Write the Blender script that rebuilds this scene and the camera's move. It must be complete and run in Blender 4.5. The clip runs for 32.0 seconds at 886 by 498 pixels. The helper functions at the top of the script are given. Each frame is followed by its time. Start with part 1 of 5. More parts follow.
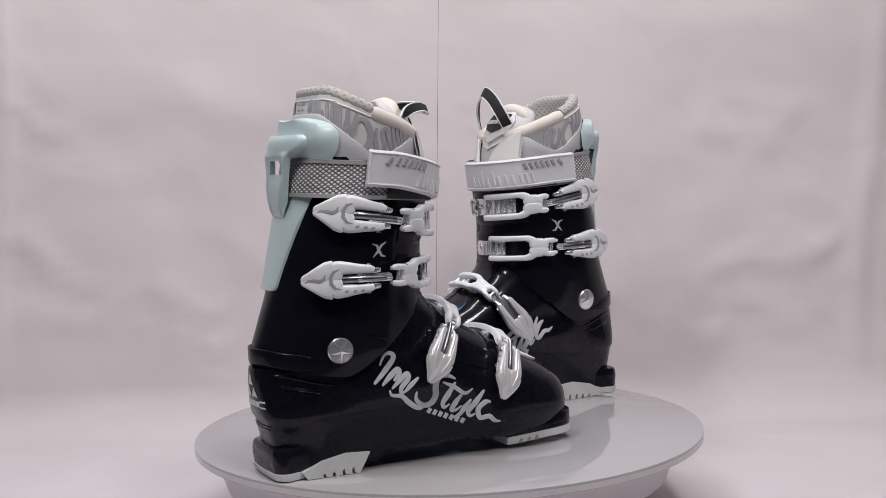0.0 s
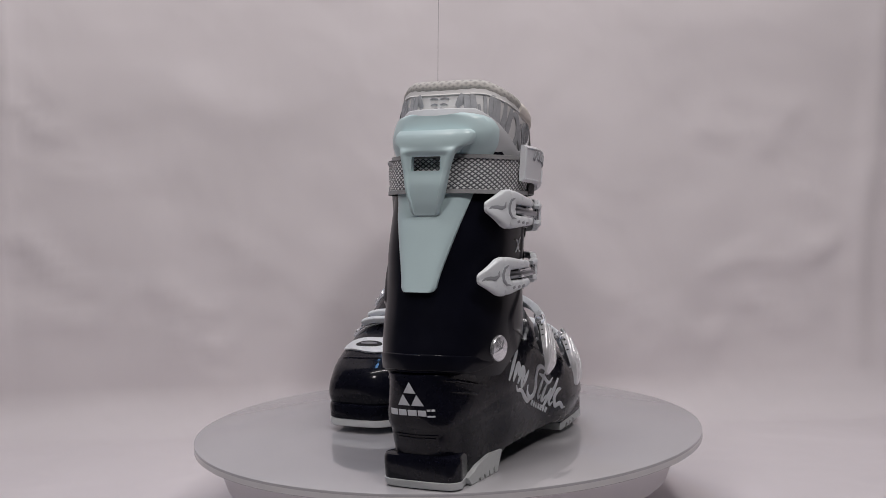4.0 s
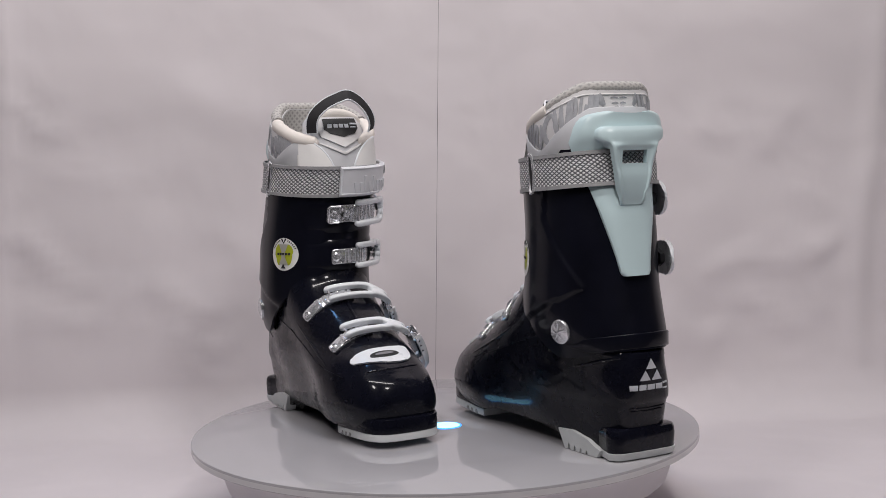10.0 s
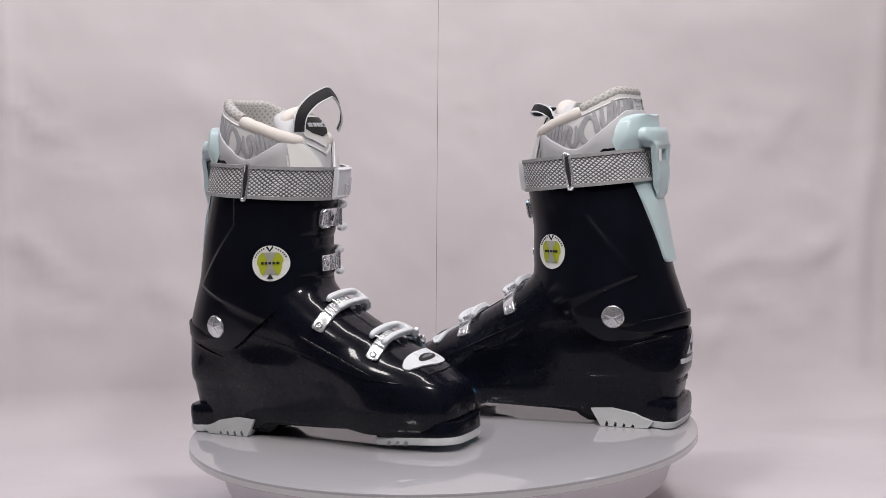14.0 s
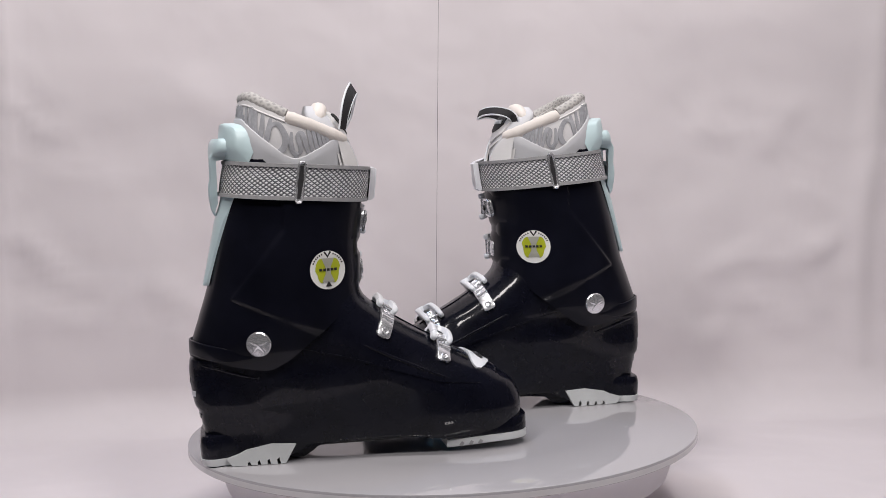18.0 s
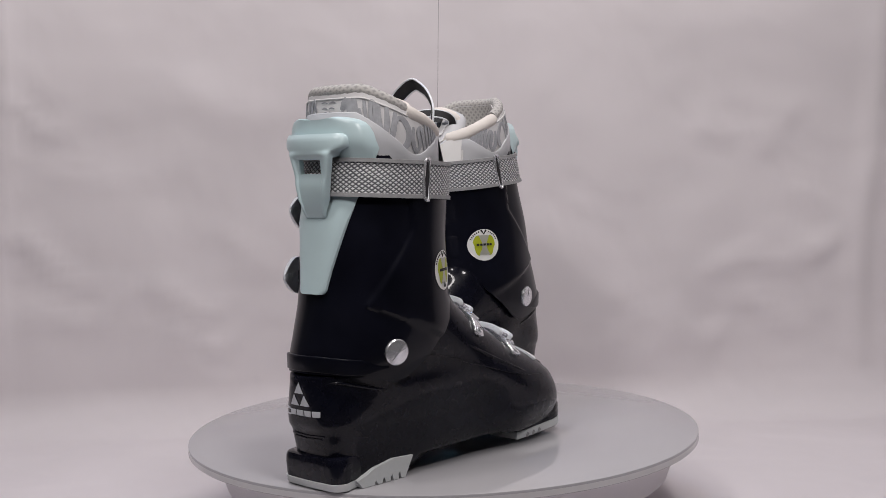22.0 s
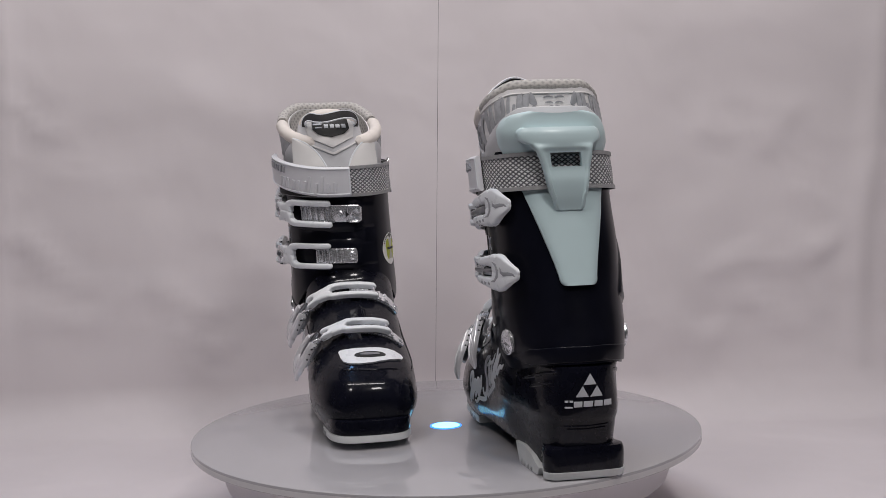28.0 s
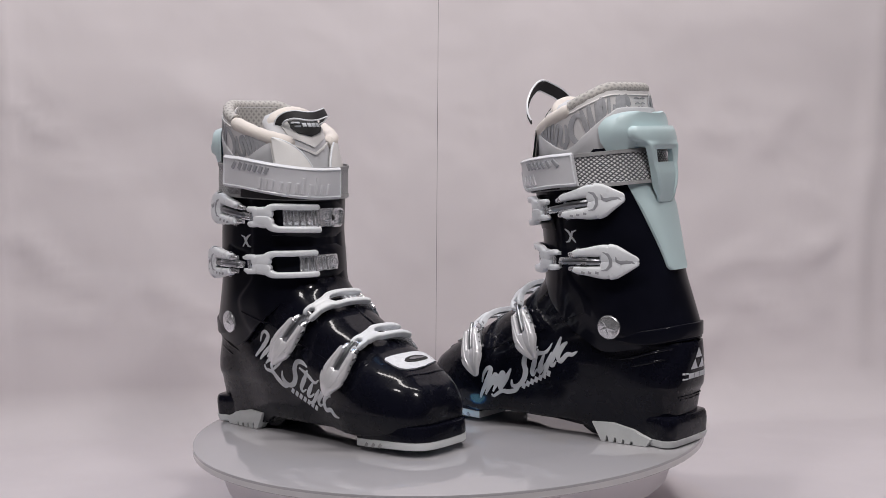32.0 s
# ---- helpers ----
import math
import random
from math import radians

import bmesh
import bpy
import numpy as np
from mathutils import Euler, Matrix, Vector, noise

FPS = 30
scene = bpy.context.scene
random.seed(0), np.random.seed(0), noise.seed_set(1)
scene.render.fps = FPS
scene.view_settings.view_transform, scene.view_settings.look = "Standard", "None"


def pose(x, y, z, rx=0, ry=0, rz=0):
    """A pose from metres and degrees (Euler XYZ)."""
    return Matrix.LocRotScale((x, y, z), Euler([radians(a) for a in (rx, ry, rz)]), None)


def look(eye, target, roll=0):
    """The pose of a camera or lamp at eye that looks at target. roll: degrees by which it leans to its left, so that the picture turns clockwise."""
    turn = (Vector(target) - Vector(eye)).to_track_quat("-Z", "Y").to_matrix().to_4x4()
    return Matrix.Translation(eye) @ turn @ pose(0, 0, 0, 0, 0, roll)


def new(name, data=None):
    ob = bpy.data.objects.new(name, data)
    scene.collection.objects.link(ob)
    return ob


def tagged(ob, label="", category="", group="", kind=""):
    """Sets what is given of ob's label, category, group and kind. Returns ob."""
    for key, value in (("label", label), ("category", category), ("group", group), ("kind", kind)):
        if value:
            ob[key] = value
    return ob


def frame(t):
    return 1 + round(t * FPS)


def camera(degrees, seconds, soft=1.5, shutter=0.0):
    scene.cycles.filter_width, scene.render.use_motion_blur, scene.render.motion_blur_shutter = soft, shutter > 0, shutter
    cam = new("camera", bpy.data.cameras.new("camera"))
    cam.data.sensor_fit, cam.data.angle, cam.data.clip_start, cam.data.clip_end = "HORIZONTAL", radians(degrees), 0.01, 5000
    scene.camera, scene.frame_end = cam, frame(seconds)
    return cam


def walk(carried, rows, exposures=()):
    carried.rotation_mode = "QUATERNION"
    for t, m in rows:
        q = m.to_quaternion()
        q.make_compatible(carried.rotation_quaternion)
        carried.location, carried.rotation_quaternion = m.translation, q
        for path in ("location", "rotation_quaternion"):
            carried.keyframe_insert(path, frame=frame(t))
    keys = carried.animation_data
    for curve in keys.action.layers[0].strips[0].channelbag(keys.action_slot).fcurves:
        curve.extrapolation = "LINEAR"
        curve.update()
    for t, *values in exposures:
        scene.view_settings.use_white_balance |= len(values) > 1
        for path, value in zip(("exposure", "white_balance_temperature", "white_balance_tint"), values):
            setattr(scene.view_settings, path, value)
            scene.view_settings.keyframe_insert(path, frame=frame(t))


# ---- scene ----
# One white acrylic turntable with a pair of ski boots, slowly turning before a cloth backdrop.
from mathutils.bvhtree import BVHTree

cam = camera(39.48, 32.0, soft=0.5)
EYE = Vector((0.0004, -1.176, 0.26246))
AIM = Vector((math.sin(radians(0.106)) * math.cos(radians(4.446)), math.cos(radians(0.106)) * math.cos(radians(4.446)), -math.sin(radians(4.446))))
STAND = look(EYE, EYE + AIM, -1.767)
walk(cam, [(0, STAND), (32, STAND)], exposures=[(0, 0.25), (1, 0.13), (2, -0.02), (3, -0.09), (6, -0.12), (7, -0.08), (8, -0.05), (9, 0.0), (10, 0.05), (11, 0.1), (12, 0.2), (13, 0.27), (14, 0.31), (17, 0.35), (19, 0.35), (20, 0.32), (21, 0.17), (22, 0.05), (23, -0.07), (24, -0.11), (25, -0.12), (28, -0.12), (29, -0.11), (30, 0.0), (31, 0.1), (32, 0.15)])

U = 0.00084            # the boots are drawn in units of 0.84 mm
FLOOR = -0.085        # cloth under the turntable
WALL_Y = 0.40

# ---- light ----
world = bpy.data.worlds.new("room_light")
world.use_nodes = True
world.node_tree.nodes["Background"].inputs[0].default_value = (0.64, 0.72, 1.0, 1)
world.node_tree.nodes["Background"].inputs[1].default_value = 0.09
scene.world = world


def area_lamp(name, eye, target, w, h, watts, colour):
    lamp = bpy.data.lights.new(name, "AREA")
    lamp.shape, lamp.size, lamp.size_y, lamp.energy, lamp.color = "RECTANGLE", w, h, watts, colour
    ob = new(name, lamp)
    ob.matrix_world = look(eye, target)
    return ob


# unseen overhead strip, added to brighten the upper backdrop
area_lamp("added_wall_wash", (0.0, -0.36, 1.60), (0.0, 0.40, 0.80), 1.4, 0.11, 15.0, (1.0, 0.95, 0.925))
area_lamp("blue_ceiling_lamp", (-0.42, 0.40, 2.1), (0.0, 0.1, 0.0), 0.22, 0.16, 2.4, (0.22, 0.50, 1.0))
area_lamp("studio_lamp", (-0.58, -1.0, 1.34), (0.0, 0.1, 0.1), 0.22, 0.22, 5.0, (1.0, 0.95, 0.935))
area_lamp("studio_lamp", (0.48, -1.05, 1.34), (0.0, 0.1, 0.1), 0.22, 0.22, 6.8, (1.0, 0.95, 0.935))


# ---- materials ----
def material(name, base, rough=0.5, metal=0.0, vary=0.06, scale=60.0, bump=0.0, fine=400.0, coat=0.0, second=None):
    m = bpy.data.materials.new(name)
    m.use_nodes = True
    nt = m.node_tree
    b = nt.nodes["Principled BSDF"]
    b.inputs["Metallic"].default_value = metal
    b.inputs["Coat Weight"].default_value = coat
    b.inputs["Coat Roughness"].default_value = 0.08
    tc = nt.nodes.new("ShaderNodeTexCoord")
    n1 = nt.nodes.new("ShaderNodeTexNoise")
    n1.inputs["Scale"].default_value, n1.inputs["Detail"].default_value = scale, 4
    n2 = nt.nodes.new("ShaderNodeTexNoise")
    n2.inputs["Scale"].default_value, n2.inputs["Detail"].default_value = fine, 2
    nt.links.new(tc.outputs["Object"], n1.inputs["Vector"])
    nt.links.new(tc.outputs["Object"], n2.inputs["Vector"])
    ramp = nt.nodes.new("ShaderNodeValToRGB")
    lo = second or tuple(c * (1 - vary) for c in base)
    hi = base if second else tuple(min(1, c * (1 + vary)) for c in base)
    ramp.color_ramp.elements[0].color, ramp.color_ramp.elements[1].color = (*lo, 1), (*hi, 1)
    ramp.color_ramp.elements[0].position, ramp.color_ramp.elements[1].position = 0.3, 0.7
    nt.links.new(n1.outputs["Fac"], ramp.inputs["Fac"])
    nt.links.new(ramp.outputs["Color"], b.inputs["Base Color"])
    rr = nt.nodes.new("ShaderNodeMapRange")
    rr.inputs["To Min"].default_value, rr.inputs["To Max"].default_value = max(0.02, rough * 0.85), min(1, rough * 1.18)
    nt.links.new(n2.outputs["Fac"], rr.inputs["Value"])
    nt.links.new(rr.outputs["Result"], b.inputs["Roughness"])
    if bump:
        bp = nt.nodes.new("ShaderNodeBump")
        bp.inputs["Strength"].default_value, bp.inputs["Distance"].default_value = bump, 0.0006
        nt.links.new(n2.outputs["Fac"], bp.inputs["Height"])
        nt.links.new(bp.outputs["Normal"], b.inputs["Normal"])
    return m


def woven(name, light, dark, du, dv, rough, cut=0.0, depth=0.5, metal=0.0):
    """Staggered lozenges of thread, drawn along the mesh's own lengths (du by dv units)."""
    m = bpy.data.materials.new(name)
    m.use_nodes = True
    nt = m.node_tree
    b = nt.nodes["Principled BSDF"]
    b.inputs["Roughness"].default_value, b.inputs["Metallic"].default_value = rough, metal
    uv = nt.nodes.new("ShaderNodeUVMap")
    sep = nt.nodes.new("ShaderNodeSeparateXYZ")
    nt.links.new(uv.outputs["UV"], sep.inputs[0])
    waves = []
    for sign in (1, -1):
        mu = nt.nodes.new("ShaderNodeMath")
        mu.operation, mu.inputs[1].default_value = "MULTIPLY", math.pi / du
        mv = nt.nodes.new("ShaderNodeMath")
        mv.operation, mv.inputs[1].default_value = "MULTIPLY_ADD", sign * math.pi / dv
        cs = nt.nodes.new("ShaderNodeMath")
        cs.operation = "COSINE"
        ab = nt.nodes.new("ShaderNodeMath")
        ab.operation = "ABSOLUTE"
        nt.links.new(sep.outputs["X"], mu.inputs[0])
        nt.links.new(sep.outputs["Y"], mv.inputs[0])
        nt.links.new(mu.outputs[0], mv.inputs[2])
        nt.links.new(mv.outputs[0], cs.inputs[0])
        nt.links.new(cs.outputs[0], ab.inputs[0])
        waves.append(ab)
    add = nt.nodes.new("ShaderNodeMath")
    add.operation = "MINIMUM"
    nt.links.new(waves[0].outputs[0], add.inputs[0])
    nt.links.new(waves[1].outputs[0], add.inputs[1])
    tc = nt.nodes.new("ShaderNodeTexCoord")
    nz = nt.nodes.new("ShaderNodeTexNoise")
    nz.inputs["Scale"].default_value = 90
    nt.links.new(tc.outputs["Object"], nz.inputs["Vector"])
    wob = nt.nodes.new("ShaderNodeMath")
    wob.operation, wob.inputs[1].default_value = "MULTIPLY_ADD", 0.25
    nt.links.new(nz.outputs["Fac"], wob.inputs[0])
    nt.links.new(add.outputs[0], wob.inputs[2])
    mr = nt.nodes.new("ShaderNodeMapRange")
    mr.inputs["From Min"].default_value, mr.inputs["From Max"].default_value = cut + 0.2, cut + 0.75
    nt.links.new(wob.outputs[0], mr.inputs["Value"])
    mix = nt.nodes.new("ShaderNodeMix")
    mix.data_type = "RGBA"
    mix.inputs[6].default_value, mix.inputs[7].default_value = (*dark, 1), (*light, 1)
    nt.links.new(mr.outputs["Result"], mix.inputs[0])
    nt.links.new(mix.outputs[2], b.inputs["Base Color"])
    bp = nt.nodes.new("ShaderNodeBump")
    bp.inputs["Strength"].default_value, bp.inputs["Distance"].default_value = depth, 0.0008
    nt.links.new(mr.outputs["Result"], bp.inputs["Height"])
    nt.links.new(bp.outputs["Normal"], b.inputs["Normal"])
    return m


BLACK = material("black_gloss_plastic", (0.0052, 0.0056, 0.0108), 0.27, 0, 0.25, 30, 0.0, 90, 0.40)
CUFFBLACK = material("black_satin_plastic", (0.0054, 0.0058, 0.0108), 0.30, 0, 0.25, 30, 0.0, 90, 0.32)
for gloss in (BLACK, CUFFBLACK):
    gloss.node_tree.nodes["Principled BSDF"].inputs["Specular IOR Level"].default_value = 0.07
    gloss.node_tree.nodes["Principled BSDF"].inputs["Coat Roughness"].default_value = 0.07
# black parts and print, also the dark put into slots and holes
GROOVE = material("matt_black_and_shade", (0.015, 0.015, 0.016), 0.6)
MINT = material("pale_mint_plastic", (0.56, 0.70, 0.73), 0.30, 0, 0.03, 25, 0.0, 60)
WHITE = material("white_plastic", (0.765, 0.79, 0.83), 0.28, 0, 0.03, 50, 0.0, 120)
SOLE = material("white_rubber_sole", (0.62, 0.64, 0.65), 0.5, 0, 0.05, 60, 0.15, 800)
PLATE = material("pearl_rubber", (0.70, 0.705, 0.745), 0.42, 0, 0.03, 40, 0.1, 700)
CHROME = material("chromed_metal", (0.80, 0.81, 0.84), 0.24, 0.78, 0.08, 120)
PEARL = material("pearl_silver_plastic", (0.80, 0.80, 0.83), 0.22, 0.35, 0.05, 60)
STEEL = material("dark_steel_wire", (0.30, 0.31, 0.33), 0.3, 1.0, 0.1, 120)
LEVERINK = material("grey_printed_ink", (0.34, 0.35, 0.38), 0.4)
INK = material("pale_printed_ink", (0.60, 0.62, 0.66), 0.4, 0, 0.04)
WEAVE = woven("silver_woven_webbing", (0.78, 0.78, 0.80), (0.10, 0.10, 0.115), 6.0, 4.2, 0.5, 0.18, 0.8)
HEM = material("grey_webbing_edge_and_nick_shade", (0.32, 0.32, 0.33), 0.7, 0, 0.1, 200, 0.3, 900)
MESHFAB = woven("grey_spacer_mesh", (0.36, 0.352, 0.345), (0.62, 0.60, 0.585), 7.6, 7.2, 0.85, 0.34, -0.6)
# darker copy of the mesh above: shade behind the collar put into its colour
COLLAR_SHADED = woven("grey_collar_mesh_shaded", (0.31, 0.30, 0.294), (0.50, 0.482, 0.467), 7.6, 7.2, 0.85, 0.34, -0.6)
PRINT = material("white_liner_fabric", (0.74, 0.73, 0.74), 0.75, 0, 0.03, 40, 0.25, 900)
PRINTINK = material("grey_fabric_print", (0.40, 0.405, 0.435), 0.7, 0, 0.12, 240, 0.2, 900)
FABRIC = material("cream_soft_fabric", (0.74, 0.69, 0.65), 0.85, 0, 0.05, 50, 0.3, 900)
TONGUE = material("white_synthetic_leather", (0.72, 0.71, 0.71), 0.55, 0, 0.03, 50, 0.15, 700)
PANEL = material("pale_grey_synthetic", (0.58, 0.585, 0.615), 0.55, 0, 0.03, 50, 0.12, 700)
WEBBLACK = material("black_webbing", (0.016, 0.015, 0.018), 0.7, 0, 0.15, 200, 0.3, 900)
STICKER = material("white_paper_sticker", (0.80, 0.80, 0.78), 0.4)
LIME = material("lime_print", (0.42, 0.46, 0.02), 0.45)
ACRYLIC = material("white_acrylic", (0.455, 0.446, 0.472), 0.018, 0, 0.015, 9, 0.0, 300)
ACRYLIC.node_tree.nodes["Principled BSDF"].inputs["IOR"].default_value = 1.95
EDGE = material("clear_acrylic_edge", (0.62, 0.61, 0.62), 0.2, 0, 0.03)
DRUM = material("white_painted_base", (0.64, 0.615, 0.64), 0.6, 0, 0.04, 12)
ROOM = material("plain_room_paint", (0.07, 0.068, 0.075), 0.9, 0, 0.05, 3)


def cloth_material():
    m = material("white_backdrop_cloth", (0.66, 0.618, 0.645), 0.92, 0, 0.06, 2.6, 0.0, 1500)
    nt = m.node_tree
    b = nt.nodes["Principled BSDF"]
    tc = nt.nodes.new("ShaderNodeTexCoord")
    n1 = nt.nodes.new("ShaderNodeTexNoise")
    n1.inputs["Scale"].default_value, n1.inputs["Detail"].default_value, n1.inputs["Distortion"].default_value = 7.0, 2.4, 0.15
    nt.links.new(tc.outputs["Object"], n1.inputs["Vector"])
    bp = nt.nodes.new("ShaderNodeBump")
    bp.inputs["Strength"].default_value, bp.inputs["Distance"].default_value = 0.75, 0.017
    nt.links.new(n1.outputs["Fac"], bp.inputs["Height"])
    nt.links.new(bp.outputs["Normal"], b.inputs["Normal"])
    return m


CLOTH = cloth_material()


def glow(name, colour, strength):
    m = bpy.data.materials.new(name)
    m.use_nodes = True
    b = m.node_tree.nodes["Principled BSDF"]
    b.inputs["Base Color"].default_value = (*colour, 1)
    b.inputs["Emission Color"].default_value = (*colour, 1)
    b.inputs["Emission Strength"].default_value = strength
    return m


HUBGLOW = glow("blue_white_light_spot", (0.30, 0.72, 1.0), 2.1)
HUBRING = glow("blue_light_ring", (0.05, 0.30, 1.0), 1.3)
FOIL = material("silver_foil_print", (0.50, 0.50, 0.44), 0.38, 0.35)


# ---- mesh tools ----
class Build:
    """Gathers points and faces; uv holds a length along and across for each point."""

    def __init__(self):
        self.v, self.f, self.uv = [], [], []

    def grid(self, rows, wrap=False, uv=None):
        base, n = len(self.v), len(rows[0])
        for i, row in enumerate(rows):
            run = 0.0
            for j, p in enumerate(row):
                if j:
                    run += (Vector(p) - Vector(row[j - 1])).length
                self.v.append(tuple(p))
                self.uv.append(uv[i][j] if uv else (run, p[2]))
        for i in range(len(rows) - 1):
            for j in range(n if wrap else n - 1):
                k = (j + 1) % n
                self.f.append((base + i * n + j, base + i * n + k, base + (i + 1) * n + k, base + (i + 1) * n + j))
        return self

    def cap(self, ring):
        base = len(self.v)
        for p in ring:
            self.v.append(tuple(p))
            self.uv.append((p[0], p[1]))
        self.f.append(tuple(range(base, base + len(ring))))

    def sweep(self, pts, ups, widths, thick, bevel=0.3, ends=True, lift=0.0):
        """A bar with a bevelled cross-section along pts; ups points away from the surface that it lies on."""
        n = len(pts)
        pts = [Vector(p) for p in pts]
        ws = widths if isinstance(widths, (list, tuple)) else [widths] * n
        ts = thick if isinstance(thick, (list, tuple)) else [thick] * n
        rows = []
        for i in range(n):
            tan = (pts[min(i + 1, n - 1)] - pts[max(i - 1, 0)]).normalized()
            up = Vector(ups[i] if isinstance(ups, list) else ups).normalized()
            sd = tan.cross(up).normalized()
            up = sd.cross(tan).normalized()
            w, t = ws[i] / 2, ts[i]
            bv = min(bevel * t, w * 0.6)
            c1, c2 = 0.134 * bv, 0.5 * bv
            ring = [(-w, 0), (w, 0), (w, t - bv), (w - c1, t - c2), (w - c2, t - c1), (w - bv, t), (-w + bv, t), (-w + c2, t - c1), (-w + c1, t - c2), (-w, t - bv)]
            rows.append([pts[i] + sd * a + up * (b + lift) for a, b in ring])
        self.grid(rows, wrap=True)
        if ends:
            self.cap(rows[0])
            self.cap(rows[-1])
        return self

    def tube(self, pts, radii, sides=10, squash=1.0):
        n = len(pts)
        pts = [Vector(p) for p in pts]
        rs = radii if isinstance(radii, (list, tuple)) else [radii] * n
        rows, ref = [], Vector((0.02, 0.01, 1))
        uvs, run = [], 0.0
        for i in range(n):
            tan = (pts[min(i + 1, n - 1)] - pts[max(i - 1, 0)]).normalized()
            sd = tan.cross(ref)
            sd = sd.normalized() if sd.length > 1e-3 else Vector((1, 0, 0))
            up = sd.cross(tan).normalized()
            run += (pts[i] - pts[i - 1]).length if i else 0
            rows.append([pts[i] + sd * (math.cos(2 * math.pi * k / sides) * rs[i] * squash) + up * (math.sin(2 * math.pi * k / sides) * rs[i]) for k in range(sides)])
            uvs.append([(run, 2 * math.pi * rs[i] * k / sides) for k in range(sides)])
        self.grid(rows, wrap=True, uv=uvs)
        self.cap(rows[0])
        self.cap(rows[-1])
        return self

    def prism(self, outline, lo, hi, bevel=1.5):
        """A plan outline (x, y) raised from lo to hi, with bevelled rims."""
        cx = sum(p[0] for p in outline) / len(outline)
        cy = sum(p[1] for p in outline) / len(outline)

        def ring(z, inset):
            out = []
            for x, y in outline:
                d = math.hypot(x - cx, y - cy) or 1
                out.append((x - (x - cx) / d * inset, y - (y - cy) / d * inset, z))
            return out
        rows = [ring(lo, bevel * 0.5), ring(lo + bevel * 0.5, 0), ring(hi - bevel, 0), ring(hi - bevel * 0.3, bevel * 0.3), ring(hi, bevel)]
        self.grid(rows, wrap=True)
        self.cap(rows[0])
        self.cap(rows[-1])
        return self


def lean(z):
    """The cuff stands a little outwards of the foot."""
    return table([(60, 0), (140, -2), (190, 0), (270, 5), (345, 9), (390, 10)], z)


def spring(x, z):
    """The sole rises a little towards the toe."""
    return 7.5 * smooth(10, 185, x) * (1 - 0.7 * smooth(5, 80, z)) if x > 10 else 0.0


def part(name, build, mat, parent, label="", side=1, sharp=38, scale=U):
    """One mesh object under a thing or part. side -1 mirrors it for the other foot."""
    me = bpy.data.meshes.new(name)
    me.from_pydata([(x * scale, side * (y + (lean(z) if scale == U else 0)) * scale, (z + (spring(x, z) if scale == U else 0)) * scale) for x, y, z in build.v], [], build.f)
    layer = me.uv_layers.new(name="UVMap")
    for loop in me.loops:
        layer.data[loop.index].uv = build.uv[loop.vertex_index]
    bm = bmesh.new()
    bm.from_mesh(me)
    bmesh.ops.remove_doubles(bm, verts=bm.verts, dist=1e-6)
    bmesh.ops.recalc_face_normals(bm, faces=bm.faces)
    bm.to_mesh(me)
    bm.free()
    me.polygons.foreach_set("use_smooth", [True] * len(me.polygons))
    me.set_sharp_from_angle(angle=radians(sharp))
    me.materials.append(mat)
    ob = new(name, me)
    if parent:
        ob.parent = parent
    if label:
        ob["label"] = label
    return ob


def table(keys, x):
    """Smooth reading of a short table of (x, value)."""
    if x <= keys[0][0]:
        return keys[0][1]
    if x >= keys[-1][0]:
        return keys[-1][1]
    n = len(keys)
    for i in range(n - 1):
        x0, y0 = keys[i]
        x1, y1 = keys[i + 1]
        if x <= x1:
            def slope(k):
                if k <= 0 or k >= n - 1:
                    a, b = max(k - 1, 0), min(k + 1, n - 1)
                    return (keys[b][1] - keys[a][1]) / (keys[b][0] - keys[a][0])
                d0 = (keys[k][1] - keys[k - 1][1]) / (keys[k][0] - keys[k - 1][0])
                d1 = (keys[k + 1][1] - keys[k][1]) / (keys[k + 1][0] - keys[k][0])
                return 0 if d0 * d1 <= 0 else 2 * d0 * d1 / (d0 + d1)
            h, t = x1 - x0, (x - x0) / (x1 - x0)
            m0, m1 = slope(i) * h, slope(i + 1) * h
            return (2 * t**3 - 3 * t**2 + 1) * y0 + (t**3 - 2 * t**2 + t) * m0 + (-2 * t**3 + 3 * t**2) * y1 + (t**3 - t**2) * m1
    return keys[-1][1]


def smooth(a, b, x):
    t = max(0.0, min(1.0, (x - a) / (b - a)))
    return t * t * (3 - 2 * t)


def power(c, e):
    return math.copysign(abs(c) ** e, c)


# ---- boot: forms ----
# x runs from heel to toe, y to the outer side of the foot, z up.
CUFF_B = [(92, -158), (116, -156), (150, -146), (181, -136), (220, -127), (262, -118), (305, -110), (345, -105)]
CUFF_F = [(92, 36), (150, 27), (181, 22), (219, 22), (262, 28), (305, 33), (345, 35)]
CUFF_W = [(92, 54), (110, 59), (126, 62), (150, 63), (190, 62), (270, 61), (305, 61), (345, 57)]


def cuff_point(phi, z, off=0.0):
    xb, xf, w = table(CUFF_B, z) - off, table(CUFF_F, z) + off, table(CUFF_W, z) + off
    c, s = math.cos(phi), math.sin(phi)
    xc, a = (xb + xf) / 2, (xf - xb) / 2
    p = 2.4 - 0.35 * smooth(-0.2, 0.5, c) - 0.36 * smooth(0.1, -0.5, c) * (1 - smooth(160, 235, z))
    return Vector((xc + a * power(c, 2 / p), (w - (2.0 * (1 - smooth(150, 230, z)) * smooth(0.2, -0.4, c) if s < 0 else 0)) * power(s, 2 / p), z))


SHELL_B = [(7, -144.5), (20, -145), (33, -145.5), (45, -147.5), (56, -150), (60, -153), (75, -156), (97, -158), (108, -157), (112, -150), (130, -146), (150, -140), (173, -132), (190, -126)]
